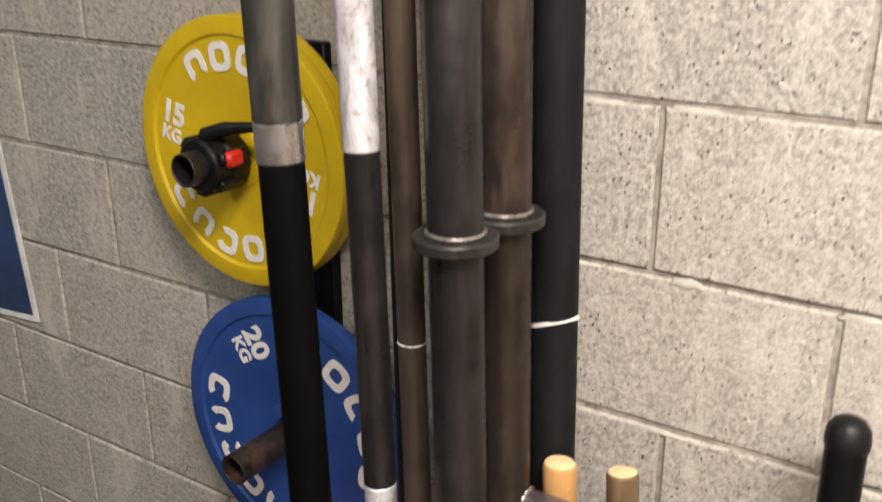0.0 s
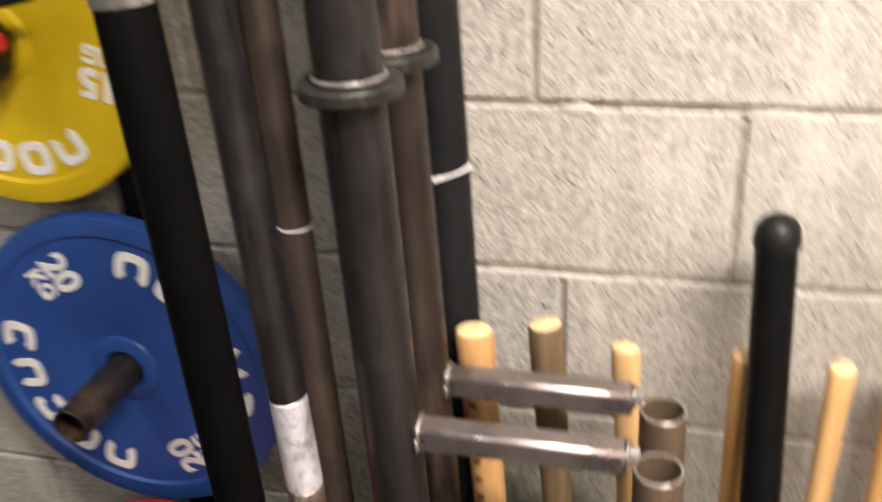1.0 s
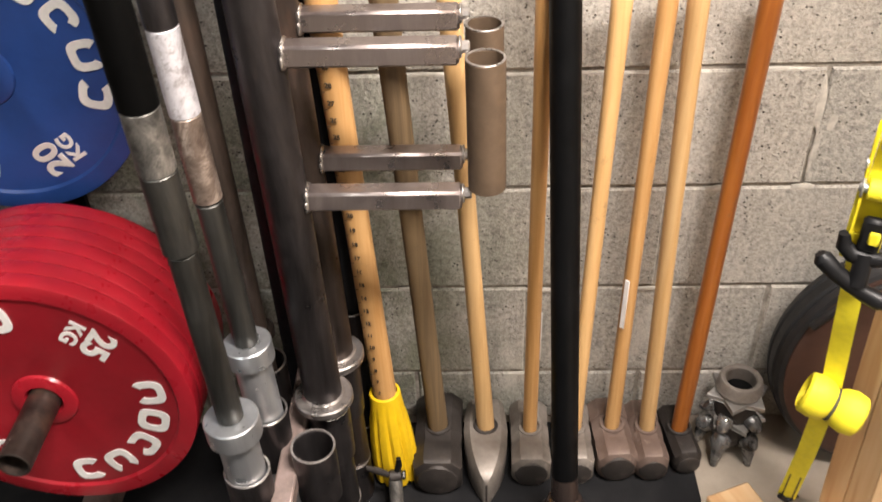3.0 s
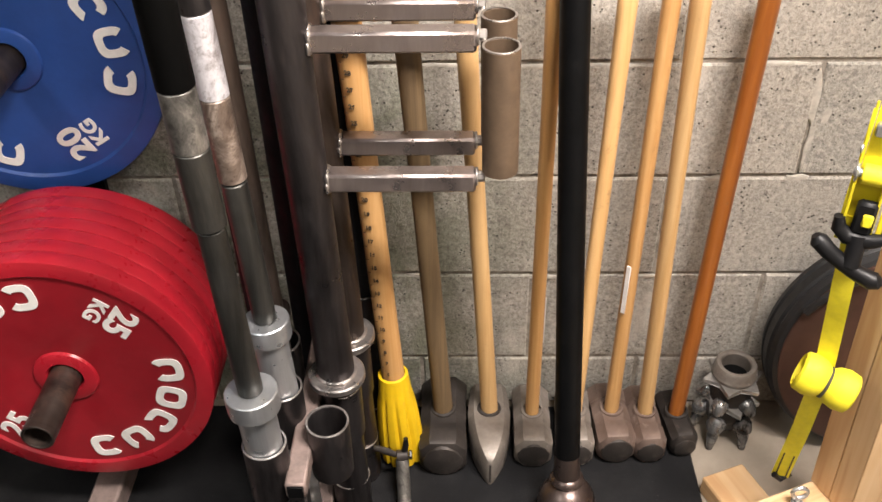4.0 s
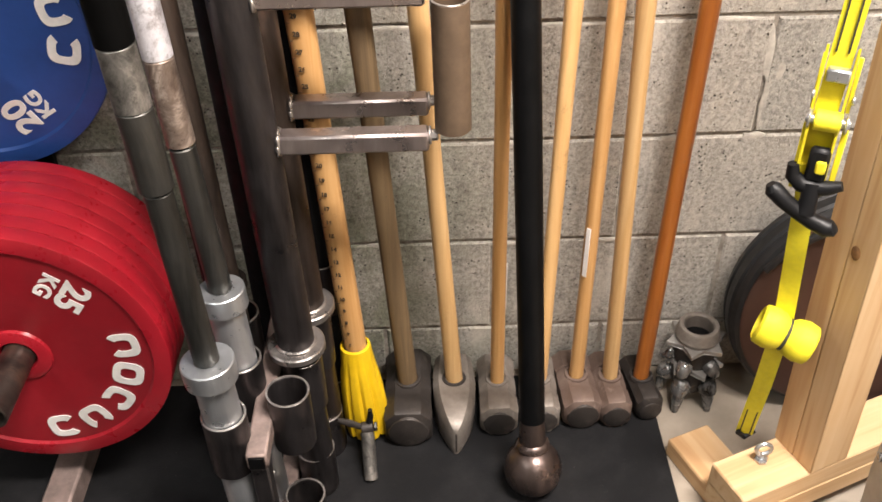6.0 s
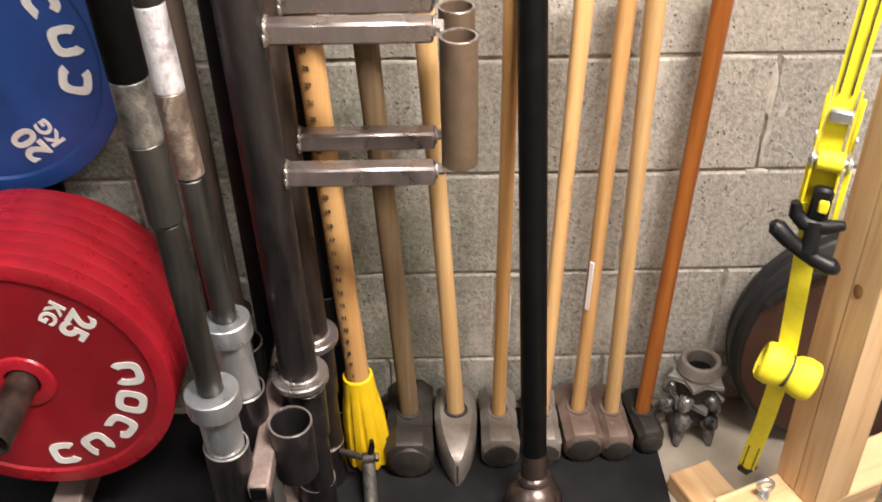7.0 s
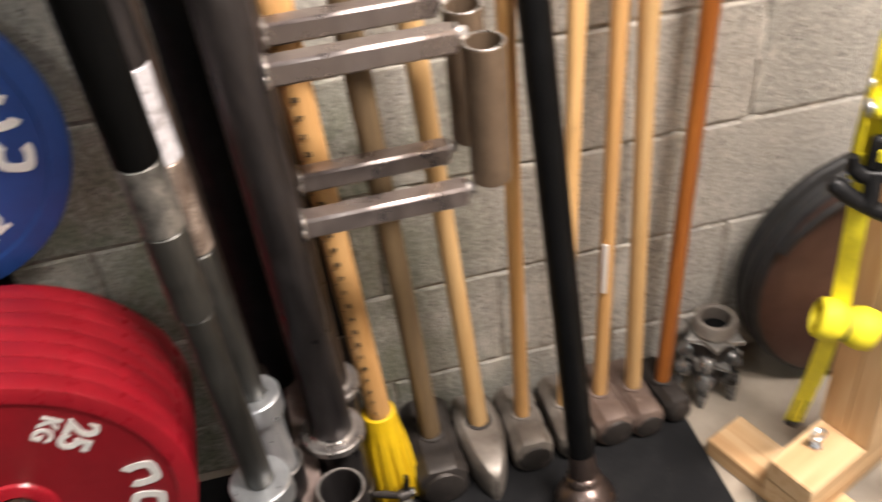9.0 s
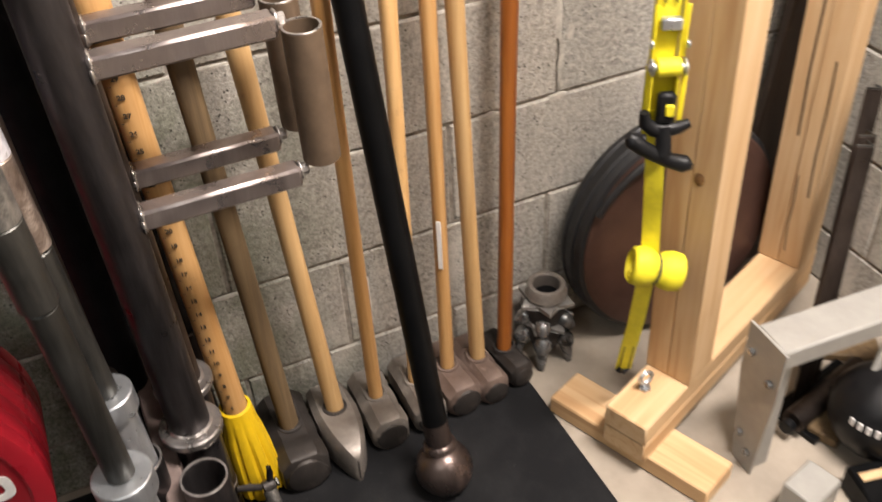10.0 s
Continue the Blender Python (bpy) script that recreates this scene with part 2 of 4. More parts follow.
STARPLATE = mat_forged("dull_zinc_plate", (0.24, 0.23, 0.215), (0.42, 0.40, 0.375), (0.10, 0.09, 0.08), 0.4, 0.5)
BALL = mat_steel("polished_brown_iron", (0.07, 0.05, 0.045), (0.17, 0.13, 0.115), (0.15, 0.085, 0.06), 0.28, 0.85, 0.58)
DISC = mat_plain("rust_brown_disc", (0.085, 0.045, 0.034), 0.42, 0.35, 0.18, 14)
TYRE = mat_plain("black_tyre_rubber", (0.014, 0.014, 0.015), 0.5, 0, 0.4, 16)
CHROME = mat_steel("dirty_chrome", (0.022, 0.022, 0.021), (0.62, 0.61, 0.60), (0.012, 0.0115, 0.011), 0.2, 0.8, 0.47)
ALU = mat_plain("grey_white_powder_coat", (0.34, 0.328, 0.302), 0.42, 0.2, 0.12, 14)
REDPL = mat_plain("red_plastic_lever", (0.55, 0.02, 0.015), 0.4)
NAVY = mat_plain("dark_blue_print", (0.02, 0.05, 0.13), 0.5, 0, 0.5, 3)
PAPER = mat_plain("white_paper_border", (0.72, 0.72, 0.70), 0.6)
STICKER = mat_plain("white_sticker", (0.7, 0.68, 0.66), 0.5)
DARKWOOD = mat_wood("dark_stained_plank", (0.05, 0.032, 0.022), (0.025, 0.016, 0.012), 0.5)
KNOTWOOD = mat_plain("brown_knot_wood", (0.20, 0.10, 0.042), 0.6, 0, 0.5, 90)
INK = mat_plain("black_ink", (0.055, 0.038, 0.022), 0.7)
# glow of the out-of-view lamp panels, key and added fills alike
LAMPGLOW = Mat("lamp_diffuser").m
LAMPGLOW.node_tree.nodes["Principled BSDF"].inputs["Emission Color"].default_value = (1, 0.92, 0.82, 1)
LAMPGLOW.node_tree.nodes["Principled BSDF"].inputs["Emission Strength"].default_value = 6.0


# ---- mesh helpers ----
ORIGIN = {}


def thing(name, at, label, category, group="", kind=""):
    ob = new(name)
    ob.location = at
    ob.empty_display_size = 0.05
    ORIGIN[ob] = Vector(at)
    return tagged(ob, label, category, group, kind)


def part(name, bm, material, parent, label="", smooth=True):
    """Links a bmesh given in world places as one mesh under a thing or part."""
    o = ORIGIN[parent]
    bmesh.ops.translate(bm, verts=bm.verts, vec=-o)
    bmesh.ops.recalc_face_normals(bm, faces=bm.faces)
    me = bpy.data.meshes.new(name)
    bm.to_mesh(me)
    bm.free()
    if smooth:
        for p in me.polygons:
            p.use_smooth = True
        me.set_sharp_from_angle(angle=radians(38))
    me.materials.append(material)
    ob = new(name, me)
    ob.parent = parent
    ORIGIN[ob] = o
    if label:
        ob["label"] = label
    return ob


def solo(name, bm, material, at, label, category, group="", kind="", smooth=True):
    """A thing that is one mesh."""
    bmesh.ops.translate(bm, verts=bm.verts, vec=-Vector(at))
    bmesh.ops.recalc_face_normals(bm, faces=bm.faces)
    me = bpy.data.meshes.new(name)
    bm.to_mesh(me)
    bm.free()
    if smooth:
        for p in me.polygons:
            p.use_smooth = True
        me.set_sharp_from_angle(angle=radians(38))
    me.materials.append(material)
    ob = new(name, me)
    ob.location = at
    ORIGIN[ob] = Vector(at)
    return tagged(ob, label, category, group, kind)


def axis_frame(p0, p1):
    p0, p1 = Vector(p0), Vector(p1)
    d = p1 - p0
    q = d.to_track_quat("Z", "X")
    return Matrix.Translation(p0) @ q.to_matrix().to_4x4(), d.length


def lathe(profile, m, seg=32, bm=None, squash=1.0, close=False):
    """A turned solid: rows of (radius, height) about the local z of m."""
    bm = bm or bmesh.new()
    rings = []
    for r, z in profile:
        if r < 1e-6:
            rings.append([bm.verts.new(m @ Vector((0, 0, z)))])
        else:
            rings.append([bm.verts.new(m @ Vector((r * math.cos(2 * math.pi * i / seg), squash * r * math.sin(2 * math.pi * i / seg), z))) for i in range(seg)])
    pairs = list(zip(rings, rings[1:])) + ([(rings[-1], rings[0])] if close else [])
    for a, b in pairs:
        for i in range(seg):
            k = (i + 1) % seg
            if len(a) == 1 and len(b) == 1:
                continue
            if len(a) == 1:
                bm.faces.new((a[0], b[i], b[k]))
            elif len(b) == 1:
                bm.faces.new((a[i], a[k], b[0]))
            else:
                bm.faces.new((a[i], a[k], b[k], b[i]))
    return bm


def rod(p0, p1, r, seg=24, bm=None, r1=None, bevel=0.0015):
    m, n = axis_frame(p0, p1)
    r1 = r if r1 is None else r1
    return lathe([(0, 0), (r - bevel, 0), (r, bevel), (r1, n - bevel), (r1 - bevel, n), (0, n)], m, seg, bm)


def pipe(p0, p1, r, wall, seg=28, bm=None):
    m, n = axis_frame(p0, p1)
    e = min(0.001, wall / 3)
    return lathe([(r - wall, 0), (r - e, 0), (r, e), (r, n - e), (r - e, n), (r - wall + e, n), (r - wall, n - e)], m, seg, bm, close=True)


def ring(c, axis, r_in, r_out, h, seg=32, bm=None, e=0.002):
    c, axis = Vector(c), Vector(axis).normalized()
    m, _ = axis_frame(c, c + axis)
    return lathe([(r_in, 0), (r_out - e, 0), (r_out, e), (r_out, h - e), (r_out - e, h), (r_in, h)], m, seg, bm, close=True)


def box(size, m, bevel=0.002, bm=None, seg=1):
    own = bmesh.new()
    bmesh.ops.create_cube(own, size=1.0, matrix=Matrix.Diagonal((*size, 1)))
    if bevel:
        bmesh.ops.bevel(own, geom=own.edges, offset=bevel, segments=seg, affect="EDGES", profile=0.5)
    bmesh.ops.transform(own, matrix=m, verts=own.verts)
    if bm is None:
        return own
    me = bpy.data.meshes.new("tmp")
    own.to_mesh(me)
    own.free()
    bm.from_mesh(me)
    bpy.data.meshes.remove(me)
    return bm


def sweep(points, radii, seg=16, bm=None, squash=1.0):
    """A solid swept along points with (radius) at each; squash narrows it across."""
    bm = bm or bmesh.new()
    pts = [Vector(p) for p in points]
    rings = []
    for i, p in enumerate(pts):
        d = (pts[min(i + 1, len(pts) - 1)] - pts[max(i - 1, 0)]).normalized()
        q = d.to_track_quat("Z", "Y").to_matrix()
        r = radii[i] if isinstance(radii, (list, tuple)) else radii
        rings.append([bm.verts.new(p + q @ Vector((squash * r * math.cos(2 * math.pi * k / seg), r * math.sin(2 * math.pi * k / seg), 0))) for k in range(seg)])
    for a, b in zip(rings, rings[1:]):
        for k in range(seg):
            bm.faces.new((a[k], a[(k + 1) % seg], b[(k + 1) % seg], b[k]))
    bm.faces.new(rings[0])
    bm.faces.new(list(reversed(rings[-1])))
    return bm


def prism(outline, depth, m, bevel=0.0):
    """An outline in the local xy of m, pushed out along local z."""
    bm = bmesh.new()
    bot = [bm.verts.new((x, y, 0)) for x, y in outline]
    top = [bm.verts.new((x, y, depth)) for x, y in outline]
    bm.faces.new(list(reversed(bot)))
    bm.faces.new(top)
    n = len(outline)
    for i in range(n):
        bm.faces.new((bot[i], bot[(i + 1) % n], top[(i + 1) % n], top[i]))
    if bevel:
        bmesh.ops.bevel(bm, geom=bm.edges, offset=bevel, segments=1, affect="EDGES")
    bmesh.ops.transform(bm, matrix=m, verts=bm.verts)
    return bm


def words(text, size, m, depth=0.0015):
    """Raised lettering as a mesh, centred at m, facing its local z."""
    cu = bpy.data.curves.new("text", "FONT")
    cu.body, cu.size, cu.extrude, cu.offset = text, size, depth / 2, size * 0.035
    cu.align_x, cu.align_y = "CENTER", "CENTER"
    ob = bpy.data.objects.new("text", cu)
    scene.collection.objects.link(ob)
    me = bpy.data.meshes.new_from_object(ob.evaluated_get(bpy.context.evaluated_depsgraph_get()))
    bpy.data.objects.remove(ob)
    bm = bmesh.new()
    bm.from_mesh(me)
    bmesh.ops.transform(bm, matrix=m, verts=bm.verts)
    return bm


def lerp(a, b, f):
    return Vector(a).lerp(Vector(b), f)


# ---- the place ----
COURSE, LOW = 0.2032, 0.1232      # block course height; top of the part course above the floor
EAST = 1.235

floor = solo("floor", box((4.6, 4.0, 0.1), Matrix.Translation((-0.95, -1.75, -0.05)), 0), FLOOR, (0, 0, 0), "bare dusty concrete garage floor", "floor", kind="structure", smooth=False)
# never in view, added to close the room overhead
ceiling = solo("ceiling", box((4.6, 4.0, 0.1), Matrix.Translation((-0.95, -1.75, 2.65)), 0), ROOM_SHELL, (0, 0, 2.6), "unseen dim ceiling added to close the room", "ceiling", kind="structure", smooth=False)
wall_north = solo("wall_north", box((4.6, 0.2, 2.6), Matrix.Translation((-0.95, 0.104, 1.3)), 0), MORTAR, (0, 0.1, 0), "grey concrete block wall with tooled mortar joints", "wall", kind="structure", smooth=False)
wall_east = solo("wall_east", box((0.2, 3.7, 2.6), Matrix.Translation((EAST + 0.104, -1.85, 1.3)), 0), MORTAR, (EAST + 0.1, 0, 0), "grey concrete block side wall", "wall", kind="structure", smooth=False)
# two walls out of view, added to close the room
wall_west = solo("wall_west", box((0.2, 3.7, 2.6), Matrix.Translation((-3.1, -1.85, 1.3)), 0), ROOM_SHELL, (-3.1, 0, 0), "unseen dim wall added to close the room", "wall", kind="structure", smooth=False)
wall_south = solo("wall_south", box((4.2, 0.2, 2.6), Matrix.Translation((-0.9, -3.65, 1.3)), 0), ROOM_SHELL, (0, -3.65, 0), "unseen dim wall added to close the room", "wall", kind="structure", smooth=False)

# panels out of view: one for the key, two for the added fills
for eye, wx, wy, power, colour in LAMPS:
    lamp = thing("unseen_lamp", (eye[0], eye[1], 2.6), "unseen lamp panel for key and added fill, with a glowing diffuser", "lamp")
    part("housing", box((wx + 0.04, wy + 0.04, 0.03), Matrix.Translation((eye[0], eye[1], 2.585)), 0.004), ALU, lamp)
    part("diffuser", box((wx, wy, 0.02), Matrix.Translation((eye[0], eye[1], 2.562)), 0.004), LAMPGLOW, lamp, "glowing diffuser")

# rubber mat with a trimmed edge
mat = solo("rubber_mat", box((2.6, 1.9, 0.01), Matrix.Translation((0.548 - 1.3, -0.02 - 0.95, 0.0052)), 0.002), RUBBER, (0.548, -0.02, 0), "black rubber gym mat on the concrete floor", "mat")


# ---- plates ----
def rounded_loop(w, h, s, gap, m, depth=0.0016):
    """A flat rounded loop of stroke s, broken by an opening towards the angle gap."""
    bm = bmesh.new()
    n = 32
    rows = []
    for i in range(n + 1):
        a = 360 * i / n if gap is None else gap + 38 + (360 - 76) * i / n
        c, q = math.cos(radians(a)), math.sin(radians(a))
        e = 0.62
        x, y = math.copysign(abs(c) ** e, c), math.copysign(abs(q) ** e, q)
        rows.append([bm.verts.new(m @ Vector((x * (w / 2 - o), y * (h / 2 - o), z))) for o, z in ((0, 0), (0, depth), (s, depth), (s, 0))])
    for a, b in zip(rows, rows[1:]):
        for k in range(4):
            bm.faces.new((a[k], a[(k + 1) % 4], b[(k + 1) % 4], b[k]))
    if gap is not None:
        bm.faces.new(rows[0])
        bm.faces.new(list(reversed(rows[-1])))
    return bm


def plate_text(plate, c, face_y, radius, phi, number, colour_parent):
    """White raised marks on a plate's face: two arcs of plain broken loops and two weight marks."""
    def at(angle, r, up):
        a = radians(angle)
        u = radians(up - 90)
        x = Vector((math.cos(u), 0, math.sin(u)))
        z = Vector((0, -1, 0))
        y = z.cross(x)
        m = Matrix.Identity(4)
        for i in range(3):
            m[i][0], m[i][1], m[i][2] = x[i], y[i], z[i]
        m.translation = Vector((c[0] + r * math.cos(a), face_y, c[2] + r * math.sin(a)))
        return m
    k = radius / 0.225
    gaps = (270, None, 335, 90, 180)
    for half in (0, 180):
        for j, gap in enumerate(gaps):
            ang = phi + half + (2 - j) * 21.5
            m = at(ang, 0.160 * k, ang)
            w, h, s = 0.046 * k, 0.047 * k, 0.0118 * k
            bm = rounded_loop(w, h, s, gap, m)
            part("brand_mark", bm, WHITE, plate, "white raised brand mark", smooth=False)
        pos, up = phi + 90 + half, phi + half
        m = at(pos, 0.152 * k, up)
        part("weight_number", words(number, 0.054 * k, m @ Matrix.Translation((0, 0.016 * k, 0))), WHITE, plate, "white weight number " + number, smooth=False)
        part("weight_unit", words("KG", 0.033 * k, m @ Matrix.Translation((0, -0.022 * k, 0))), WHITE, plate, "white KG marking", smooth=False)


def steel_plate(c, front_y, radius, thick, material, face, label, group, phi=None, number=""):
    """One thin weight plate on its peg: raised rim, sunk face, hub."""
    base = (c[0], front_y + thick / 2, c[2] - radius)
    p = thing("weight_plate", base, label, "weight plate", group)
    m = Matrix.Translation((c[0], front_y, c[2])) @ Matrix.Rotation(radians(-90), 4, "X")
    R, d = radius, 0.004
    prof = [(0.026, thick), (R - 0.0022, thick), (R - 0.0006, thick - 0.0007), (R, thick - 0.0026), (R, 0.0028), (R - 0.0007, 0.0008), (R - 0.0024, 0), (R - 0.026, 0), (R - 0.030, d)]
    part("rim", lathe(prof, m, 96), material, p)
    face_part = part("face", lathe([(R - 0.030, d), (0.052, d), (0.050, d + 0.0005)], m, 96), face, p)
    part("hub", lathe([(0.050, d + 0.0005), (0.048, 0.0005), (0.044, -0.001), (0.029, -0.001), (0.0265, 0.002), (0.0265, thick)], m, 48), material, p)
    if phi is not None:
        plate_text(face_part, c, front_y + d - 0.0006, R, phi, number, material)
    return p


RED_C, BLUE_C, YEL_C = (-0.478, 0, 0.352), (-0.527, 0, 0.772), (-0.594, 0, 1.214)
for n in range(7):
    y0 = -0.282 + n * 0.0272
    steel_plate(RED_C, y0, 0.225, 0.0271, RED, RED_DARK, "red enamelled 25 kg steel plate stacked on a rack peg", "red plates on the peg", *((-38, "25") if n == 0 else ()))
steel_plate(BLUE_C, -0.062, 0.225, 0.0225, BLUE, BLUE, "blue enamelled 20 kg steel plate on a rack peg", "", 31, "20")
steel_plate(YEL_C, -0.066, 0.200, 0.021, YELLOW, YELLOW, "yellow enamelled 15 kg steel plate on a rack peg", "", 76, "15")
steel_plate(YEL_C, -0.044, 0.200, 0.021, YELLOW, YELLOW, "yellow enamelled 15 kg steel plate behind another one", "")

rack = thing("plate_rack", (-0.5, -0.02, 0), "black steel plate rack with bare steel pegs", "rack")
part("upright", box((0.05, 0.018, 1.36), Matrix.Translation((-0.482, -0.0105, 0.70)), 0.003), BLACKPAINT, rack)
for c, tip in ((RED_C, -0.402), (BLUE_C, -0.188), (YEL_C, -0.166)):
    part("peg", pipe((c[0], -0.0205, c[2]), (c[0], tip, c[2]), 0.024, 0.004), PIPE_RUST if c is not YEL_C else PIPE, rack, "bare steel pipe peg")
    if abs(c[0] + 0.482) > 0.03:
        part("peg_bracket", box((abs(c[0] + 0.482) + 0.04, 0.012, 0.05), Matrix.Translation(((c[0] - 0.482) / 2, -0.0065, c[2])), 0.002), BLACKPAINT, rack)
part("foot", box((0.05, 0.40, 0.05), Matrix.Translation((-0.49, -0.22, 0.036)), 0.004), PINK, rack, "bare steel square foot")
part("cross_foot", box((0.75, 0.045, 0.03), Matrix.Translation((-0.56, -0.43, 0.026)), 0.004), PINK, rack)

clamp = thing("collar_clamp", (YEL_C[0], -0.12, YEL_C[2] - 0.04), "black barbell collar clamp with red lever on a peg", "clamp")
cm = Matrix.Translation((YEL_C[0], -0.140, YEL_C[2])) @ Matrix.Rotation(radians(-90), 4, "X")
part("body", lathe([(0.0245, 0), (0.036, 0), (0.040, 0.004), (0.040, 0.028), (0.044, 0.032), (0.044, 0.060), (0.040, 0.066), (0.0245, 0.066)], cm, 12, close=True), GRIP, clamp)
part("lever", sweep([(YEL_C[0] + 0.005, -0.125, YEL_C[2] + 0.043), (YEL_C[0] + 0.04, -0.12, YEL_C[2] + 0.055), (YEL_C[0] + 0.10, -0.105, YEL_C[2] + 0.062)], [0.011, 0.010, 0.006], 10), GRIP, clamp)
part("latch", box((0.018, 0.03, 0.022), Matrix.Translation((YEL_C[0] + 0.042, -0.112, YEL_C[2] + 0.012)), 0.004), REDPL, clamp, "red plastic latch")
for i in range(6):
    a = radians(20 + 60 * i)
    part("pad", box((0.02, 0.05, 0.01), Matrix.Translation((YEL_C[0] + 0.042 * math.cos(a), -0.108, YEL_C[2] + 0.042 * math.sin(a))) @ Matrix.Rotation(-a + radians(90), 4, "Y"), 0.003), GRIP, clamp)


# ---- bar holder and standing bars ----
def along(p0, p1, z):
    f = (z - p0[2]) / (p1[2] - p0[2])
    return tuple(p0[i] + f * (p1[i] - p0[i]) for i in range(3))


holder = thing("bar_holder", (-0.11, -0.26, 0.01), "welded steel bar holder of short pipe cups", "rack")
for z in (0.290, 0.045):
    part("rail", box((0.030, 0.40, 0.030), Matrix.Translation((-0.109, -0.245, z)), 0.003), PINK, holder, "primer brown square tube rail")
    # black square drawn for the dark hollow of the open tube end
    part("rail_end", box((0.023, 0.004, 0.023), Matrix.Translation((-0.109, -0.4462, z)), 0.001), BLACKPAINT, holder)
for y in (-0.428, -0.06):
    part("leg", box((0.026, 0.026, 0.262), Matrix.Translation((-0.109, y, 0.141)), 0.003), PIPE, holder)
CUPS = [(-0.152, -0.408, 0.350), (-0.142, -0.309, 0.360), (-0.155, -0.225, 0.375), (-0.069, -0.36, 0.342), (-0.061, -0.265, 0.322), (-0.053, -0.181, 0.330), (-0.041, -0.09, 0.37)]
for x, y, z in CUPS:
    cup = part("cup", pipe((x, y, z - 0.105), (x, y, z), 0.0315, 0.003), PIPE, holder)
    part("cup_rim", ring((x, y, z), (0, 0, 1), 0.0287, 0.0318, 0.0016, 32, None, 0.0004), RINGSTEEL, cup, "bright cut rim")
    low_cup = part("lower_cup", pipe((x, y, 0.011), (x, y, 0.105), 0.0315, 0.003), PIPE, holder)
    part("lower_rim", ring((x, y, 0.105), (0, 0, 1), 0.0287, 0.0318, 0.0016, 32, None, 0.0004), RINGSTEEL, low_cup, "bright cut rim")


def segment(bar, name, p0, p1, z0, z1, r, material, label=""):
    part(name, rod(along(p0, p1, z0), along(p0, p1, z1), r), material, bar, label)


def standing_bar_a():
    p0, p1 = (-0.142, -0.410, 0.02), (-0.205, -0.402, 1.95)
    b = thing("barbell", p0, "grey barbell with black wrap standing in a cup", "barbell", "standing bars")
    segment(b, "lower_sleeve", p0, p1, 0.02, 0.424, 0.0268, ZINC, "zinc plated sleeve")
    segment(b, "collar", p0, p1, 0.424, 0.457, 0.0365, ZINC, "zinc plated collar")
    segment(b, "shaft", p0, p1, 0.457, 0.728, 0.0172, GREYBAR)
    segment(b, "seam", p0, p1, 0.728, 0.731, 0.0150, BLACKPAINT)
    segment(b, "upper_shaft", p0, p1, 0.731, 0.835, 0.0205, GREYBAR)
    segment(b, "scuffed_patch", p0, p1, 0.835, 0.91, 0.0206, SCUFF, "scuffed pale grey steel patch")
    segment(b, "wrap", p0, p1, 0.91, 1.338, 0.0212, BLACKWRAP, "smooth black wrap")
    segment(b, "weld", p0, p1, 1.338, 1.375, 0.0225, RINGSTEEL, "bright weld band")
    segment(b, "top_sleeve", p0, p1, 1.375, 1.95, 0.0226, GREYBAR)


def standing_bar_b():
    p0, p1 = (-0.127, -0.318, 0.02), (-0.216, -0.270, 1.95)
    b = thing("barbell", p0, "worn steel barbell with bare bright patches in a cup", "barbell", "standing bars")
    segment(b, "lower_sleeve", p0, p1, 0.02, 0.462, 0.0255, ZINC, "zinc plated sleeve")
    segment(b, "collar", p0, p1, 0.462, 0.494, 0.0335, ZINC, "zinc plated collar")
    segment(b, "shaft", p0, p1, 0.494, 0.722, 0.0165, GREYBAR)
    segment(b, "seam", p0, p1, 0.722, 0.725, 0.0145, BLACKPAINT)
    segment(b, "upper_shaft", p0, p1, 0.725, 0.84, 0.0180, TARNISH, "tarnished brown steel patch")
    segment(b, "bare_patch", p0, p1, 0.84, 0.945, 0.0182, CHALK, "bare bright steel patch")
    segment(b, "middle", p0, p1, 0.945, 1.322, 0.0185, PIPE)
    segment(b, "top_patch", p0, p1, 1.322, 1.52, 0.0190, CHALK, "bare bright steel patch")
    segment(b, "top_sleeve", p0, p1, 1.52, 1.95, 0.0190, GREYBAR)


def standing_bar_c():
    p0, p1 = (-0.148, -0.225, 0.02), (-0.186, -0.23, 1.85)
    b = thing("steel_bar", p0, "copper brown steel bar with a white tape band", "bar", "standing bars")
    segment(b, "shaft", p0, p1, 0.02, 1.85, 0.0160, COPPER)
    segment(b, "collar", p0, p1, 0.43, 0.445, 0.0250, PIPE_RUST)
    segment(b, "tape", p0, p1, 1.090, 1.094, 0.0166, STICKER, "white tape band")
    q0, q1 = (-0.185, -0.205, 0.02), (-0.212, -0.2, 1.9)
    b = thing("steel_bar", q0, "thin dark blue-black steel bar standing upright", "bar", "standing bars")
    segment(b, "shaft", q0, q1, 0.035, 1.9, 0.0125, BLACKDUST)
    segment(b, "foot_cap", q0, q1, 0.011, 0.035, 0.0142, GRIP, "black rubber foot cap")


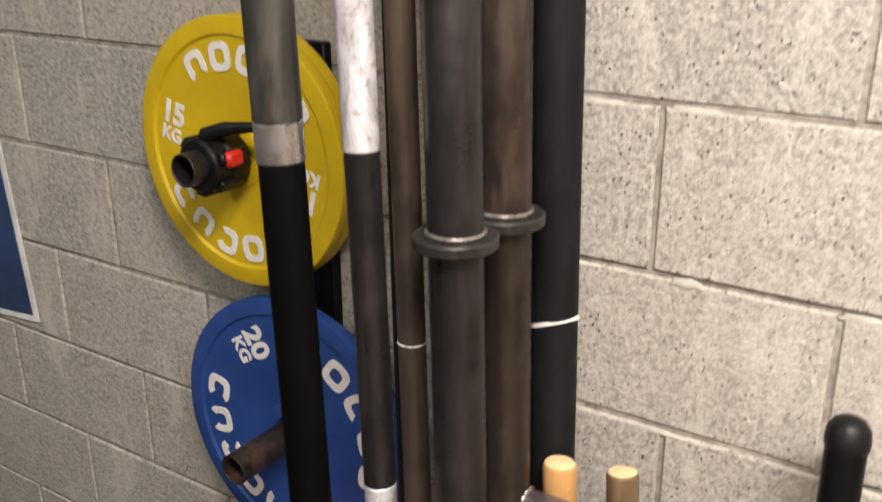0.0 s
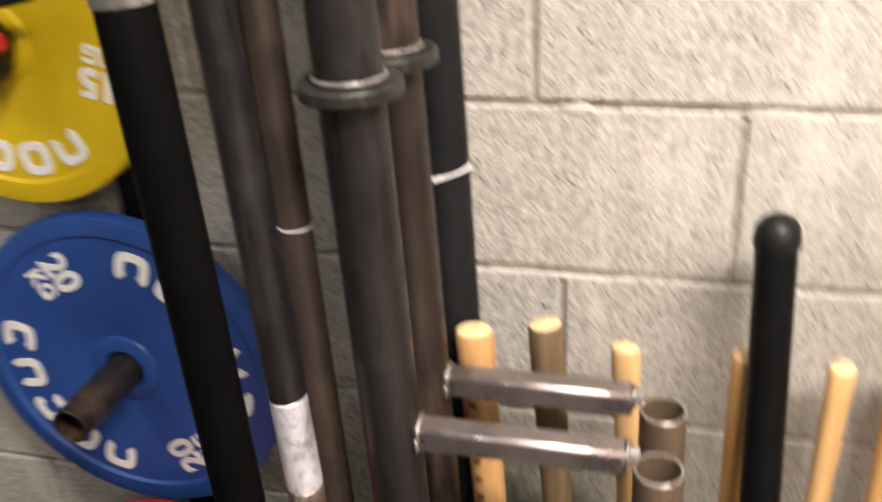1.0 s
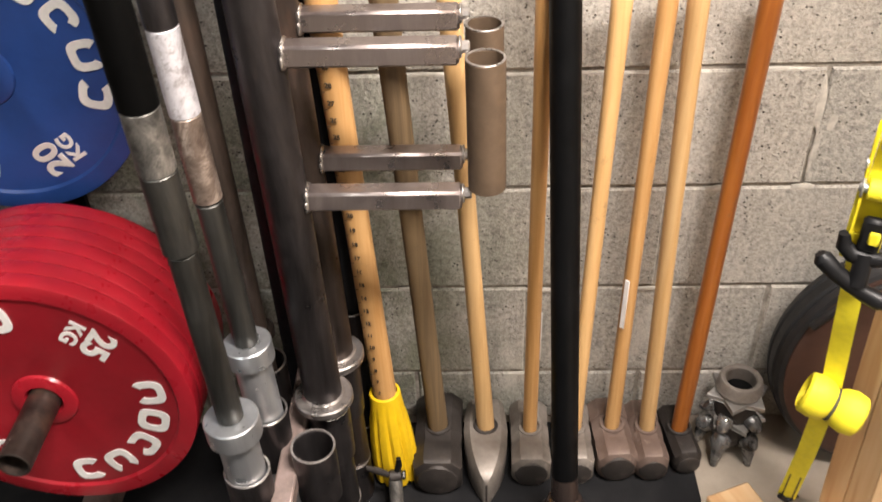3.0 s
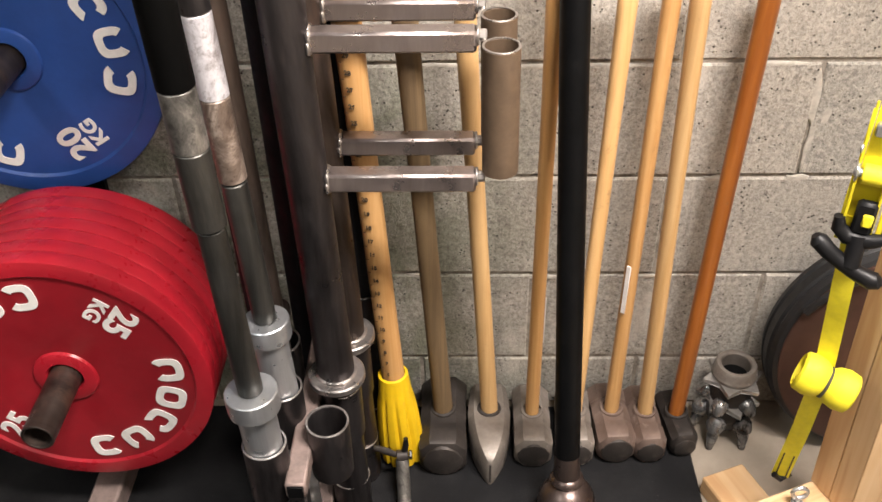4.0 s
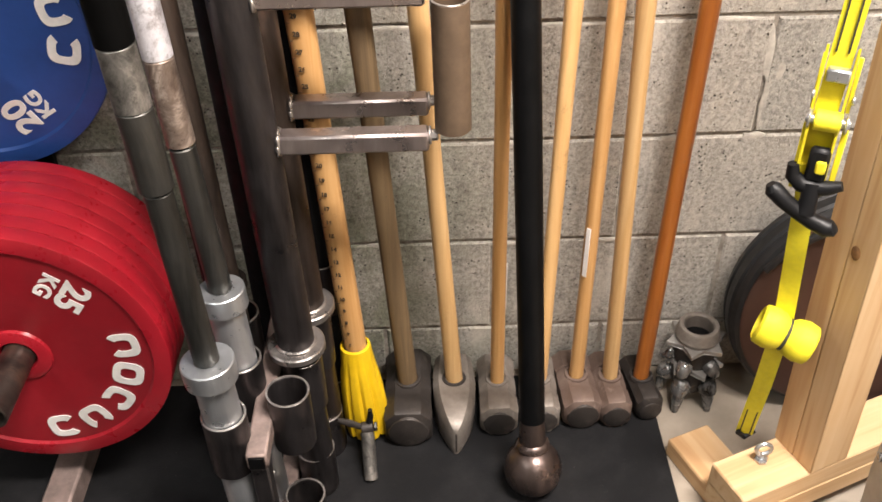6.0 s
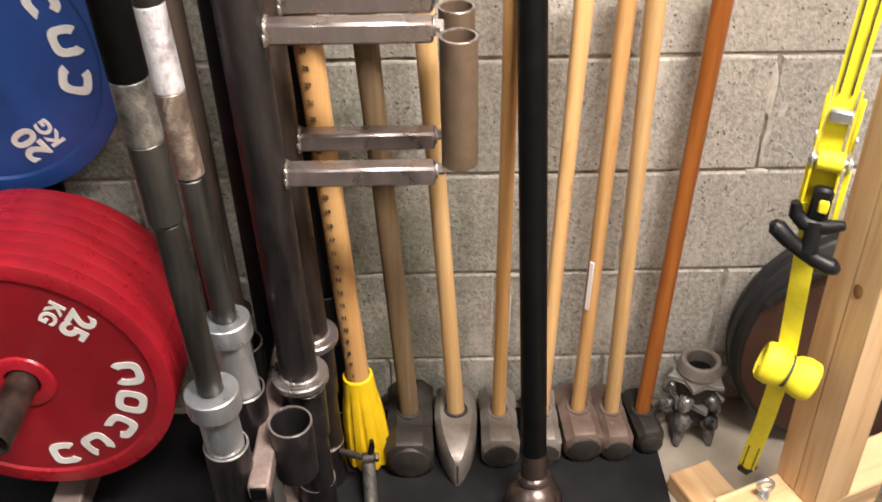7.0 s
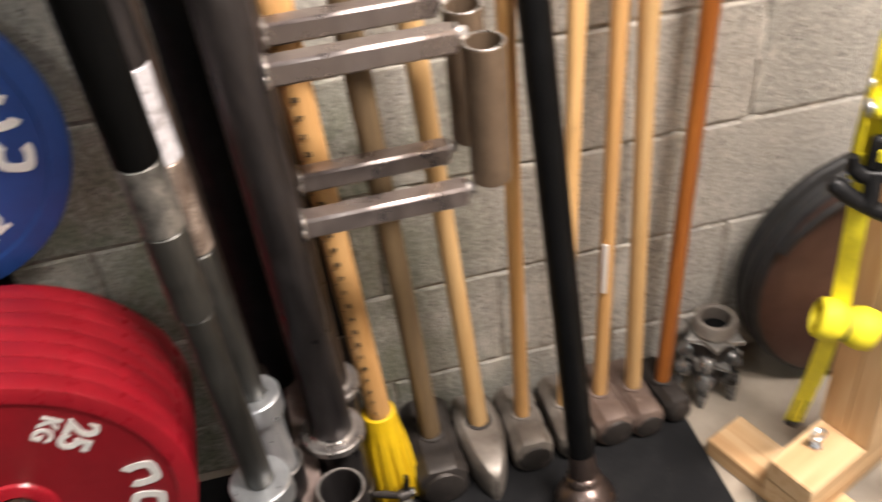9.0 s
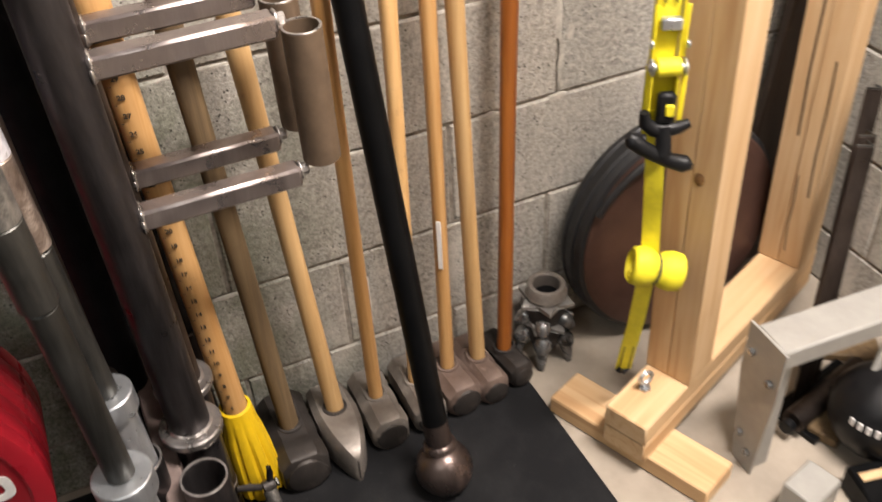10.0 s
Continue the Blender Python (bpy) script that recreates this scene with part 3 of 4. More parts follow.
def loading_handle(p0, p1, y, material):
    """A thick pipe with a collar ring near each end, two square arms and a grip tube."""
    b = thing("carry_handle", p0, "dark steel pipe carry handle with welded square arms", "carry handle", "pair of carry handles")
    segment(b, "pipe", p0, p1, 0.02, 1.80, 0.0282, material)
    for z in (0.344, 1.240):
        c = along(p0, p1, z)
        part("collar_ring", ring((c[0], c[1], z - 0.004), (0, 0, 1), 0.0275, 0.0435, 0.013, 40), RINGSTEEL if z < 1 else GREYBAR, b, "welded collar ring")
        part("weld_bead", ring((c[0], c[1], z + 0.009), (0, 0, 1), 0.0275, 0.0315, 0.005, 40), RINGSTEEL, b)
    for z in (0.899, 0.704):
        c = along(p0, p1, z)
        x0, x1 = c[0] + 0.024, 0.146
        arm = part("arm", box((x1 - x0, 0.027, 0.027), Matrix.Translation(((x0 + x1) / 2, y, z)), 0.0035), ARM, b, "bare square steel arm")
        bm = box((0.007, 0.0305, 0.0305), Matrix.Translation((x0 + 0.004, y, z)), 0.003)
        box((0.005, 0.034, 0.016), Matrix.Translation((x0 + 0.003, y, z - 0.006)), 0.002, bm)
        box((0.005, 0.018, 0.034), Matrix.Translation((x0 + 0.003, y + 0.003, z)), 0.002, bm)
        part("weld", bm, RINGSTEEL, arm, "bright weld bead")
        part("bolt", rod((x1 - 0.002, y, z + 0.004), (x1 + 0.012, y, z + 0.004), 0.0075, 8), RINGSTEEL, arm)
        part("washer", rod((x1 - 0.001, y, z + 0.004), (x1 + 0.003, y, z + 0.004), 0.0125, 16), RINGSTEEL, arm)
    tube = part("grip_tube", pipe((0.177, y, 0.717), (0.175, y, 0.889), 0.0232, 0.003), BROWNTUBE, b, "brown oxide grip tube")
    part("tube_rim", ring((0.175, y, 0.889), (0, 0, 1), 0.0202, 0.0232, 0.001, 32, None, 0.0003), RINGSTEEL, tube)


def standing_pipe_f():
    p0, p1 = (-0.037, -0.085, 0.02), (-0.082, -0.088, 1.9)
    b = thing("black_pipe", p0, "black pipe with chalk dust and a tape strip", "pipe", "standing bars")
    segment(b, "pipe", p0, p1, 0.02, 1.9, 0.0278, BLACKDUST)
    c = along(p0, p1, 1.09)
    m = Matrix.Translation(c) @ Matrix.Rotation(radians(-21), 4, "Y") @ Matrix.Rotation(radians(-12), 4, "X") @ Matrix.Translation((0, 0, -0.003))
    part("tape", lathe([(0.0275, 0), (0.0286, 0), (0.0286, 0.005), (0.0275, 0.005)], m @ Matrix.Diagonal((1.06, 1.02, 1, 1)), 32, close=True), STICKER, b, "white tape strip")
    q0, q1 = (-0.128, -0.100, 0.02), (-0.146, -0.100, 1.85)
    b = thing("black_pipe", q0, "plain black pipe standing behind the carry handles", "pipe", "standing bars")
    segment(b, "pipe", q0, q1, 0.034, 1.85, 0.0290, BLACKDUST)
    segment(b, "foot_cap", q0, q1, 0.0106, 0.034, 0.0305, GRIP, "black rubber foot cap")


standing_bar_a()
standing_bar_b()
standing_bar_c()
loading_handle((-0.057, -0.268, 0.02), (-0.0975, -0.272, 1.80), -0.27, PIPE)
loading_handle((-0.048, -0.180, 0.02), (-0.094, -0.184, 1.80), -0.181, PIPE_RUST)
standing_pipe_f()


# ---- long-handled tools ----
def wooden_handle(tool, foot, top, material, r_low, r_mid, r_top, squash=0.8, below=0.07):
    foot, top = Vector(foot), Vector(top)
    d = (top - foot).normalized()
    start = foot - d * below
    n = 22
    pts, radii = [], []
    for i in range(n + 1):
        f = i / n
        pts.append(start.lerp(top, f))
        if f < 0.25:
            r = r_low + (r_mid - r_low) * (f / 0.25)
        elif f < 0.8:
            r = r_mid
        else:
            r = r_mid + (r_top - r_mid) * ((f - 0.8) / 0.2)
        radii.append(r + 0.0003 * math.sin(9 * f))
    pts += [top + d * 0.004, top + d * 0.006]
    radii += [r_top * 0.93, r_top * 0.75]
    shaft = part("handle", sweep(pts, radii, 20, None, squash), material, tool)
    part("handle_end", sweep([top + d * 0.0055, top + d * 0.0072], [r_top * 0.88, r_top * 0.7], 20, None, squash), ENDGRAIN, shaft, "pale sawn end grain")


def sledge_head(tool, c, w, h, length, material, yaw=0.0, sides=8):
    """Forged head lying with its long axis to the wall: two chamfered faces and a thicker eye."""
    m = Matrix.Translation(c) @ Matrix.Rotation(radians(yaw), 4, "Z")
    bm = bmesh.new()
    L = length / 2
    rows = [(-L, 0.72), (-L + 0.006, 0.94), (-L + 0.014, 1.0), (-L + 0.045, 0.97), (-0.026, 0.93), (-0.012, 0.97), (0.012, 0.97), (0.026, 0.93), (L - 0.045, 0.97), (L - 0.014, 1.0), (L - 0.006, 0.94), (L, 0.72)]
    rings = []
    ch = 0.44
    for y, k in rows:
        a, b = w / 2 * k, h / 2 * k
        oc = [(-a + ch * a, -b), (a - ch * a, -b), (a, -b + ch * b), (a, b - ch * b), (a - ch * a, b), (-a + ch * a, b), (-a, b - ch * b), (-a, -b + ch * b)]
        low = -h / 2 + h / 2 * k
        rings.append([bm.verts.new(m @ Vector((x, y, max(z + low * 0.5, -h / 2)))) for x, z in oc])
    for p, q in zip(rings, rings[1:]):
        for k in range(8):
            bm.faces.new((p[k], p[(k + 1) % 8], q[(k + 1) % 8], q[k]))
    bm.faces.new(rings[0])
    bm.faces.new(rings[-1])
    part("head", bm, material, tool)
    for e in (-1, 1):
        fm = m @ Matrix.Translation((0, e * (L - 0.001), -0.0035)) @ Matrix.Rotation(radians(90 if e < 0 else -90), 4, "X") @ Matrix.Rotation(radians(22.5), 4, "Z")
        part("striking_face", lathe([(w * 0.435, -0.012), (w * 0.43, -0.003), (w * 0.40, 0.002), (w * 0.30, 0.0045), (0, 0.006)], fm, 20), IRON, tool, "dark battered striking face")


def sledgehammer(foot, top, hm, head_m, w, h, length, label, r=(0.0165, 0.0155, 0.0175), yaw=0.0):
    t = thing("sledgehammer", (foot[0], foot[1], 0.01), label, "sledgehammer", "long tools along the wall")
    wooden_handle(t, foot, top, hm, *r, below=h * 0.8)
    sledge_head(t, (foot[0], foot[1] - 0.002, 0.0105 + h / 2), w, h, length, head_m, yaw)
    f = Vector(foot)
    part("eye_ring", lathe([(r[0] + 0.001, 0), (r[0] + 0.006, 0), (r[0] + 0.0045, 0.005), (r[0] + 0.001, 0.006)], Matrix.Translation((f[0], f[1], 0.0105 + h * 0.945)), 24, close=True), head_m, t)
    return t


sledgehammer((0.092, -0.100, 0.086), (0.049, -0.122, 0.935), HANDLE_OLD, IRON, 0.086, 0.082, 0.176, "dark iron sledgehammer with weathered grey-brown handle", (0.018, 0.0175, 0.019))
ham4 = sledgehammer((0.255, -0.095, 0.08), (0.2545, -0.076, 0.888), HANDLE, IRON_GREY, 0.069, 0.070, 0.15, "grey iron sledgehammer with golden hickory handle", (0.0155, 0.015, 0.0168))
sledgehammer((0.334, -0.092, 0.08), (0.354, -0.066, 0.879), HANDLE_PALE, IRON_GREY, 0.062, 0.068, 0.15, "grey iron sledgehammer with pale hickory handle", (0.0155, 0.0148, 0.017))
ham6 = sledgehammer((0.402, -0.086, 0.08), (0.414, -0.062, 0.886), HANDLE, IRON_RED, 0.070, 0.068, 0.145, "rusty sledgehammer with golden handle and label", (0.0165, 0.015, 0.0165), 4)
sledgehammer((0.464, -0.086, 0.08), (0.452, -0.062, 0.886), HANDLE_PALE, IRON_RED, 0.058, 0.062, 0.145, "rusty narrow sledgehammer with pale hickory handle", (0.0158, 0.015, 0.0170), 3)
sledgehammer((0.524, -0.081, 0.066), (0.547, -0.060, 0.884), HANDLE_RED, IRON, 0.050, 0.054, 0.125, "dark small sledgehammer with varnished red-brown handle", (0.0165, 0.0165, 0.0180), 8)
part("paper_label", box((0.008, 0.002, 0.098), Matrix.Translation((0.3978, -0.0922, 0.366)) @ Matrix.Rotation(radians(0.85), 4, "Y") @ Matrix.Rotation(radians(-1.7), 4, "X") @ Matrix.Rotation(radians(-40), 4, "Z"), 0.0005), STICKER, ham6, "white paper label")
part("paper_label", box((0.002, 0.005, 0.10), Matrix.Translation((0.2672, -0.0935, 0.30)), 0.0005), STICKER, ham4, "white paper label edge")


def maul():
    foot, top = (0.176, -0.100, 0.095), (0.130, -0.074, 0.884)
    t = thing("splitting_maul", (foot[0], foot[1], 0.01), "grey splitting maul with wedge head and pale handle", "splitting maul", "long tools along the wall")
    wooden_handle(t, foot, top, HANDLE_PALE, 0.0165, 0.0155, 0.0172, below=0.07)
    c = Vector((foot[0], foot[1], 0.0105))
    bm = bmesh.new()
    rows = [(0.078, 0.028, 0.062), (0.071, 0.033, 0.070), (0.035, 0.037, 0.076), (0.0, 0.039, 0.078), (-0.03, 0.037, 0.079), (-0.058, 0.0315, 0.078), (-0.080, 0.024, 0.075), (-0.096, 0.016, 0.070), (-0.106, 0.0085, 0.064), (-0.110, 0.003, 0.058)]
    rings = []
    for y, a, h in rows:
        oc = [(-a * 0.75, 0), (a * 0.75, 0), (a, h * 0.14), (a, h * 0.84), (a * 0.72, h), (-a * 0.72, h), (-a, h * 0.84), (-a, h * 0.14)]
        rings.append([bm.verts.new(c + Vector((x, y, z))) for x, z in oc])
    for p, q in zip(rings, rings[1:]):
        for k in range(8):
            bm.faces.new((p[k], p[(k + 1) % 8], q[(k + 1) % 8], q[k]))
    bm.faces.new(rings[0])
    bm.faces.new(rings[-1])
    part("head", bm, IRON_GREY, t)
    part("bit", box((0.0085, 0.020, 0.052), Matrix.Translation(c + Vector((0, -0.1005, 0.029))), 0.003), IRON, t, "dark worn cutting bit")
    part("eye_ring", lathe([(0.017, 0), (0.0225, 0), (0.021, 0.004), (0.017, 0.005)], Matrix.Translation(c + Vector((0, 0.001, 0.077))), 24, close=True), IRON, t)


maul()


def measuring_stick():
    """A wooden handle with inked figures in a ribbed yellow boot."""
    foot, top = Vector((0.008, -0.142, 0.222)), Vector((-0.026, -0.132, 0.926))
    t = thing("measuring_handle", (0.015, -0.15, 0.01), "wooden handle with inked scale in a yellow plastic boot", "tool handle", "long tools along the wall")
    wooden_handle(t, foot, top, HANDLE, 0.0205, 0.0195, 0.0215, 0.9, 0.16)
    d = (top - foot).normalized()
    base = foot - d * 0.20
    m, n = axis_frame(base, foot)
    bm = bmesh.new()
    seg = 80
    rings = []
    for z, r, flute in ((0.014, 0.031, 0.5), (0.0, 0.0390, 0.6), (0.006, 0.0405, 0.8), (0.05, 0.0395, 1.0), (0.10, 0.0370, 1.0), (0.140, 0.0330, 0.8), (0.160, 0.0292, 0.15), (n - 0.004, 0.0262, 0.0), (n, 0.0256, 0.0), (n + 0.0015, 0.0212, 0.0)):
        ringv = []
        for k in range(seg):
            a = 2 * math.pi * k / seg
            rr = r * (1 - 0.13 * flute * max(0.0, math.cos(10 * a)) ** 2)
            ringv.append(bm.verts.new(m @ Vector((rr * math.cos(a), rr * math.sin(a), z + (0.006 * flute * max(0, math.cos(10 * a)) ** 2 if z < 0.02 else 0)))))
        rings.append(ringv)
    for p, q in zip(rings, rings[1:]):
        for k in range(seg):
            bm.faces.new((p[k], p[(k + 1) % seg], q[(k + 1) % seg], q[k]))
    bm.faces.new(rings[0])
    part("boot", bm, YPLASTIC, t, "ribbed yellow plastic boot")
    # inked figures every inch, read up the left flank
    hm, length = axis_frame(foot, top)
    for k in range(6, 32):
        z = (k - 5.4) * 0.0254
        if z > length - 0.02:
            break
        pos = foot + d * z + Vector((-0.0050, -0.0188, 0))
        mm = Matrix.Translation(pos) @ Matrix.Rotation(radians(-15), 4, "Z") @ Matrix.Rotation(radians(91), 4, "X")
        part("figure", words(str(k), 0.0098, mm, 0.0008), INK, t, "inked figure", smooth=False)
        part("tick", box((0.004, 0.0008, 0.0008), mm @ Matrix.Translation((-0.008, -0.010, 0)), 0), INK, t, smooth=False)


measuring_stick()


def mace():
    c = Vector((0.303, -0.284, 0.0595))
    top = Vector((0.2715, -0.080, 1.037))
    t = thing("steel_mace", (c[0], c[1], 0.01), "black pipe mace with a bare iron ball", "mace", "long tools along the wall")
    d = (top - c).normalized()
    bm = bmesh.new()
    bmesh.ops.create_uvsphere(bm, u_segments=40, v_segments=24, radius=0.049, matrix=Matrix.Translation(c))
    part("ball", bm, BALL, t, "polished brown iron ball")
    n0 = c + d * 0.040
    m, _ = axis_frame(n0, top)
    part("neck", lathe([(0.024, 0), (0.029, 0.008), (0.0275, 0.014), (0.0225, 0.018), (0.0205, 0.06), (0, 0.06)], m, 32), BALL, t, "welded bare steel neck")
    part("shaft", rod(c + d * 0.10, top, 0.0208, 32), BLACKPAINT, t)
    part("knob", lathe([(0.0208, -0.012), (0.0228, -0.008), (0.0232, 0.0), (0.0215, 0.012), (0.015, 0.021), (0.007, 0.0245), (0, 0.025)], Matrix.Translation(top) @ m.to_3x3().to_4x4(), 32), GRIP, t, "rounded black rubber knob")


mace()


def pipe_pin():
    t = thing("pipe_clamp", (0.022, -0.22, 0.01), "small worn grey pipe clamp with a dark lever", "clamp")
    part("pipe", pipe((0.026, -0.262, 0.0135), (0.022, -0.214, 0.083), 0.0118, 0.0028), SCUFF, t)
    part("boss", rod((0.012, -0.211, 0.088), (0.033, -0.209, 0.089), 0.0105, 16), IRON, t)
    part("nut", rod((0.0335, -0.209, 0.089), (0.0395, -0.2085, 0.089), 0.0085, 6), GREYBAR, t)
    part("lever", sweep([(0.025, -0.208, 0.093), (0.029, -0.205, 0.112), (0.029, -0.205, 0.127)], [0.0055, 0.0055, 0.0042], 10), GRIP, t)
    part("arm", sweep([(0.012, -0.210, 0.090), (-0.008, -0.206, 0.096), (-0.028, -0.205, 0.103)], [0.0065, 0.0080, 0.0055], 10, None, 0.7), IRON, t)


pipe_pin()


# ---- drill bit ----
def drill_bit():
    c = Vector((0.617, -0.074, 0.0))
    t = thing("drill_bit", c, "dirty chrome toothed rock drill bit standing on its cones", "drill bit")
    part("socket", lathe([(0.0255, 0.178), (0.028, 0.181), (0.034, 0.181), (0.037, 0.177), (0.037, 0.166), (0.040, 0.160), (0.036, 0.148), (0.0255, 0.148)], Matrix.Translation(c), 40, close=True), IRON_GREY, t, "round grey socket")
    part("bore", lathe([(0.0, 0.152), (0.0258, 0.152), (0.0258, 0.178)], Matrix.Translation(c), 32), BLACKPAINT, t)
    for z, r, turn, mm in ((0.141, 0.058, 8, STARPLATE), (0.088, 0.056, 40, STARPLATE)):
        star = []
        for k in range(12):
            a = radians(turn + 30 * k)
            rr = r if k % 2 == 0 else r * 0.62
            star.append((rr * math.cos(a), rr * math.sin(a)))
        part("star_plate", prism(star, 0.010, Matrix.Translation(c + Vector((0, 0, z))), 0.0015), mm, t, "pale star-shaped plate", smooth=False)
    part("body", lathe([(0, 0.03), (0.026, 0.03), (0.038, 0.06), (0.034, 0.10), (0.040, 0.125), (0.036, 0.145), (0, 0.145)], Matrix.Translation(c), 28), IRON, t)
    for k in range(5):
        a = radians(18 + 72 * k)
        u = Vector((math.cos(a), math.sin(a), 0))
        for z, rr in ((0.112, 0.015), (0.064, 0.018)):
            p = c + u * 0.030 + Vector((0, 0, z))
            q = c + u * 0.056 + Vector((0, 0, z - 0.020))
            part("cutter", lathe([(0, 0), (rr * 0.7, 0), (rr, 0.006), (rr, 0.018), (rr * 0.62, 0.03), (rr * 0.35, 0.034), (0, 0.034)], axis_frame(p, q)[0], 12), CHROME, t, "shiny worn cutter")
        foot = c + u * 0.036
        part("tooth", sweep([foot + Vector((0, 0, 0.055)), foot + u * 0.012 + Vector((0, 0, 0.03)), foot + u * 0.016 + Vector((0, 0, 0.0005))], [0.012, 0.011, 0.006], 8), CHROME, t, "shiny tooth")


drill_bit()


# ---- disc wheel leaning on the wall ----
def disc_wheel():
    c = Vector((0.884, -0.04, 0.2265))
    t = thing("disc_wheel", (c[0], -0.08, 0), "rust-brown steel disc wheel with a black tyre", "wheel")
    m = Matrix.Translation(c) @ Matrix.Rotation(radians(90 - 4), 4, "X")
    part("tyre", lathe([(0.17, 0), (0.212, 0), (0.2225, 0.006), (0.2255, 0.018), (0.2205, 0.022), (0.2255, 0.027), (0.2255, 0.045), (0.2205, 0.049), (0.224, 0.055), (0.219, 0.066), (0.207, 0.072), (0.200, 0.070), (0.17, 0.06)], m, 96, close=True), TYRE, t, "grooved black tyre")
    part("disc", lathe([(0, 0.068), (0.05, 0.069), (0.17, 0.072), (0.207, 0.075), (0.212, 0.072), (0.211, 0.05), (0, 0.05)], m, 96), DISC, t, "rust-brown steel disc")
    part("seal", sweep([c + Vector((0.223 * math.cos(radians(a)), -0.075, 0.212 * math.sin(radians(a)))) for a in range(95, 150, 6)], 0.007, 8), TYRE, t)


disc_wheel()


# ---- pine frame with ratchet strap ----
U, V = Vector((0.924, 0.383, 0)), Vector((-0.383, 0.924, 0))
E0 = Vector((0.597, -0.377, 0))
FRAME = Matrix(((U[0], V[0], 0, E0[0]), (U[1], V[1], 0, E0[1]), (0, 0, 1, 0), (0, 0, 0, 1)))


def lumber(parent, name, size, centre, material, label=""):
    """A sawn piece in the frame's own directions, its grain along its length."""
    ob = part(name, box(size, FRAME @ Matrix.Translation(centre), 0.003), material, parent, label)
    return ob


def ribbon(points, width, thick, across, bm=None):
    bm = bm or bmesh.new()
    w = Vector(across).normalized() * width / 2
    pts = [Vector(p) for p in points]
    rows = []
    for i, p in enumerate(pts):
        d = (pts[min(i + 1, len(pts) - 1)] - pts[max(i - 1, 0)]).normalized()
        n = d.cross(w).normalized() * thick / 2
        rows.append([bm.verts.new(p + a * w + b * n) for a, b in ((-1, -1), (1, -1), (1, 1), (-1, 1))])
    for a, b in zip(rows, rows[1:]):
        for k in range(4):
            bm.faces.new((a[k], a[(k + 1) % 4], b[(k + 1) % 4], b[k]))
    bm.faces.new(rows[0])
    bm.faces.new(list(reversed(rows[-1])))
    return bm


def wood_frame():
    t = thing("wooden_frame", tuple(E0), "pine frame of posts on a low beam and skid", "frame")
    s0 = Vector((0.650, -0.348, 0))
    c = FRAME.inverted() @ s0
    lumber(t, "skid", (0.085, 0.325, 0.038), (c[0], c[1], 0.0195), LUMBER_V, "pine skid lying on the floor")
    lumber(t, "beam", (0.61, 0.084, 0.0437), (0.305, 0, 0.0609), LUMBER_U, "lower pine beam board")
    lumber(t, "beam", (0.612, 0.083, 0.0442), (0.305, 0, 0.1051), LUMBER_U, "upper pine beam board")
    for u in (0.162, 0.562):
        for v in (-0.0215, 0.0215):
            lean = Matrix.Translation((u, v, 0.1275)) @ Matrix.Rotation(radians(-2.4), 4, "Y")
            part("post_board", box((0.074, 0.0428, 1.5), FRAME @ lean @ Matrix.Translation((0, 0, 0.752)), 0.0015), LUMBER_Z, t, "upright pine board")
    # knots, eye bolt, screws
    for u, v, z, r in ((0.1066, -0.011, 0.556, 0.0115), (0.1165, 0.020, 0.330, 0.004), (0.180, -0.0412, 0.20, 0.010), (0.165, -0.0412, 0.545, 0.004)):
        p = FRAME @ Vector((u, v, z))
        way = -U if v > -0.04 else -V
        part("knot", lathe([(0, 0.0016), (r * 0.7, 0.0014), (r, 0.0004)], axis_frame(p - way * 0.0006, p + way)[0], 14, None, 0.7), KNOTWOOD, t, "brown knot")
    p = FRAME @ Vector((0.073, 0.012, 0.127))
    part("eye_bolt", sweep([p, p + Vector((0, 0, 0.014))] + [p + Vector((0.012 * math.sin(radians(a)), 0, 0.028 - 0.012 * math.cos(radians(a)))) for a in range(0, 331, 30)], 0.0036, 8), ZINC, t, "zinc eye bolt")
    part("bolt_nut", rod(p, p + Vector((0, 0, 0.007)), 0.011, 6), ZINC, t)
    for z0, z1, v, w in ((0.30, 0.58, -0.030, 0.003), (0.42, 0.80, 0.012, 0.0035), (0.16, 0.34, -0.008, 0.002)):
        def face(z):
            return 0.525 - (z - 0.1275) * math.tan(radians(2.4)) - 0.0003
        q0, q1 = FRAME @ Vector((face(z0), v, z0)), FRAME @ Vector((face(z1), v + 0.004, z1))
        part("drying_crack", ribbon([q0, q0.lerp(q1, 0.35) + V * 0.002, q0.lerp(q1, 0.7) - V * 0.001, q1], w, 0.001, V), DARKWOOD, t, "dark drying crack")


wood_frame()


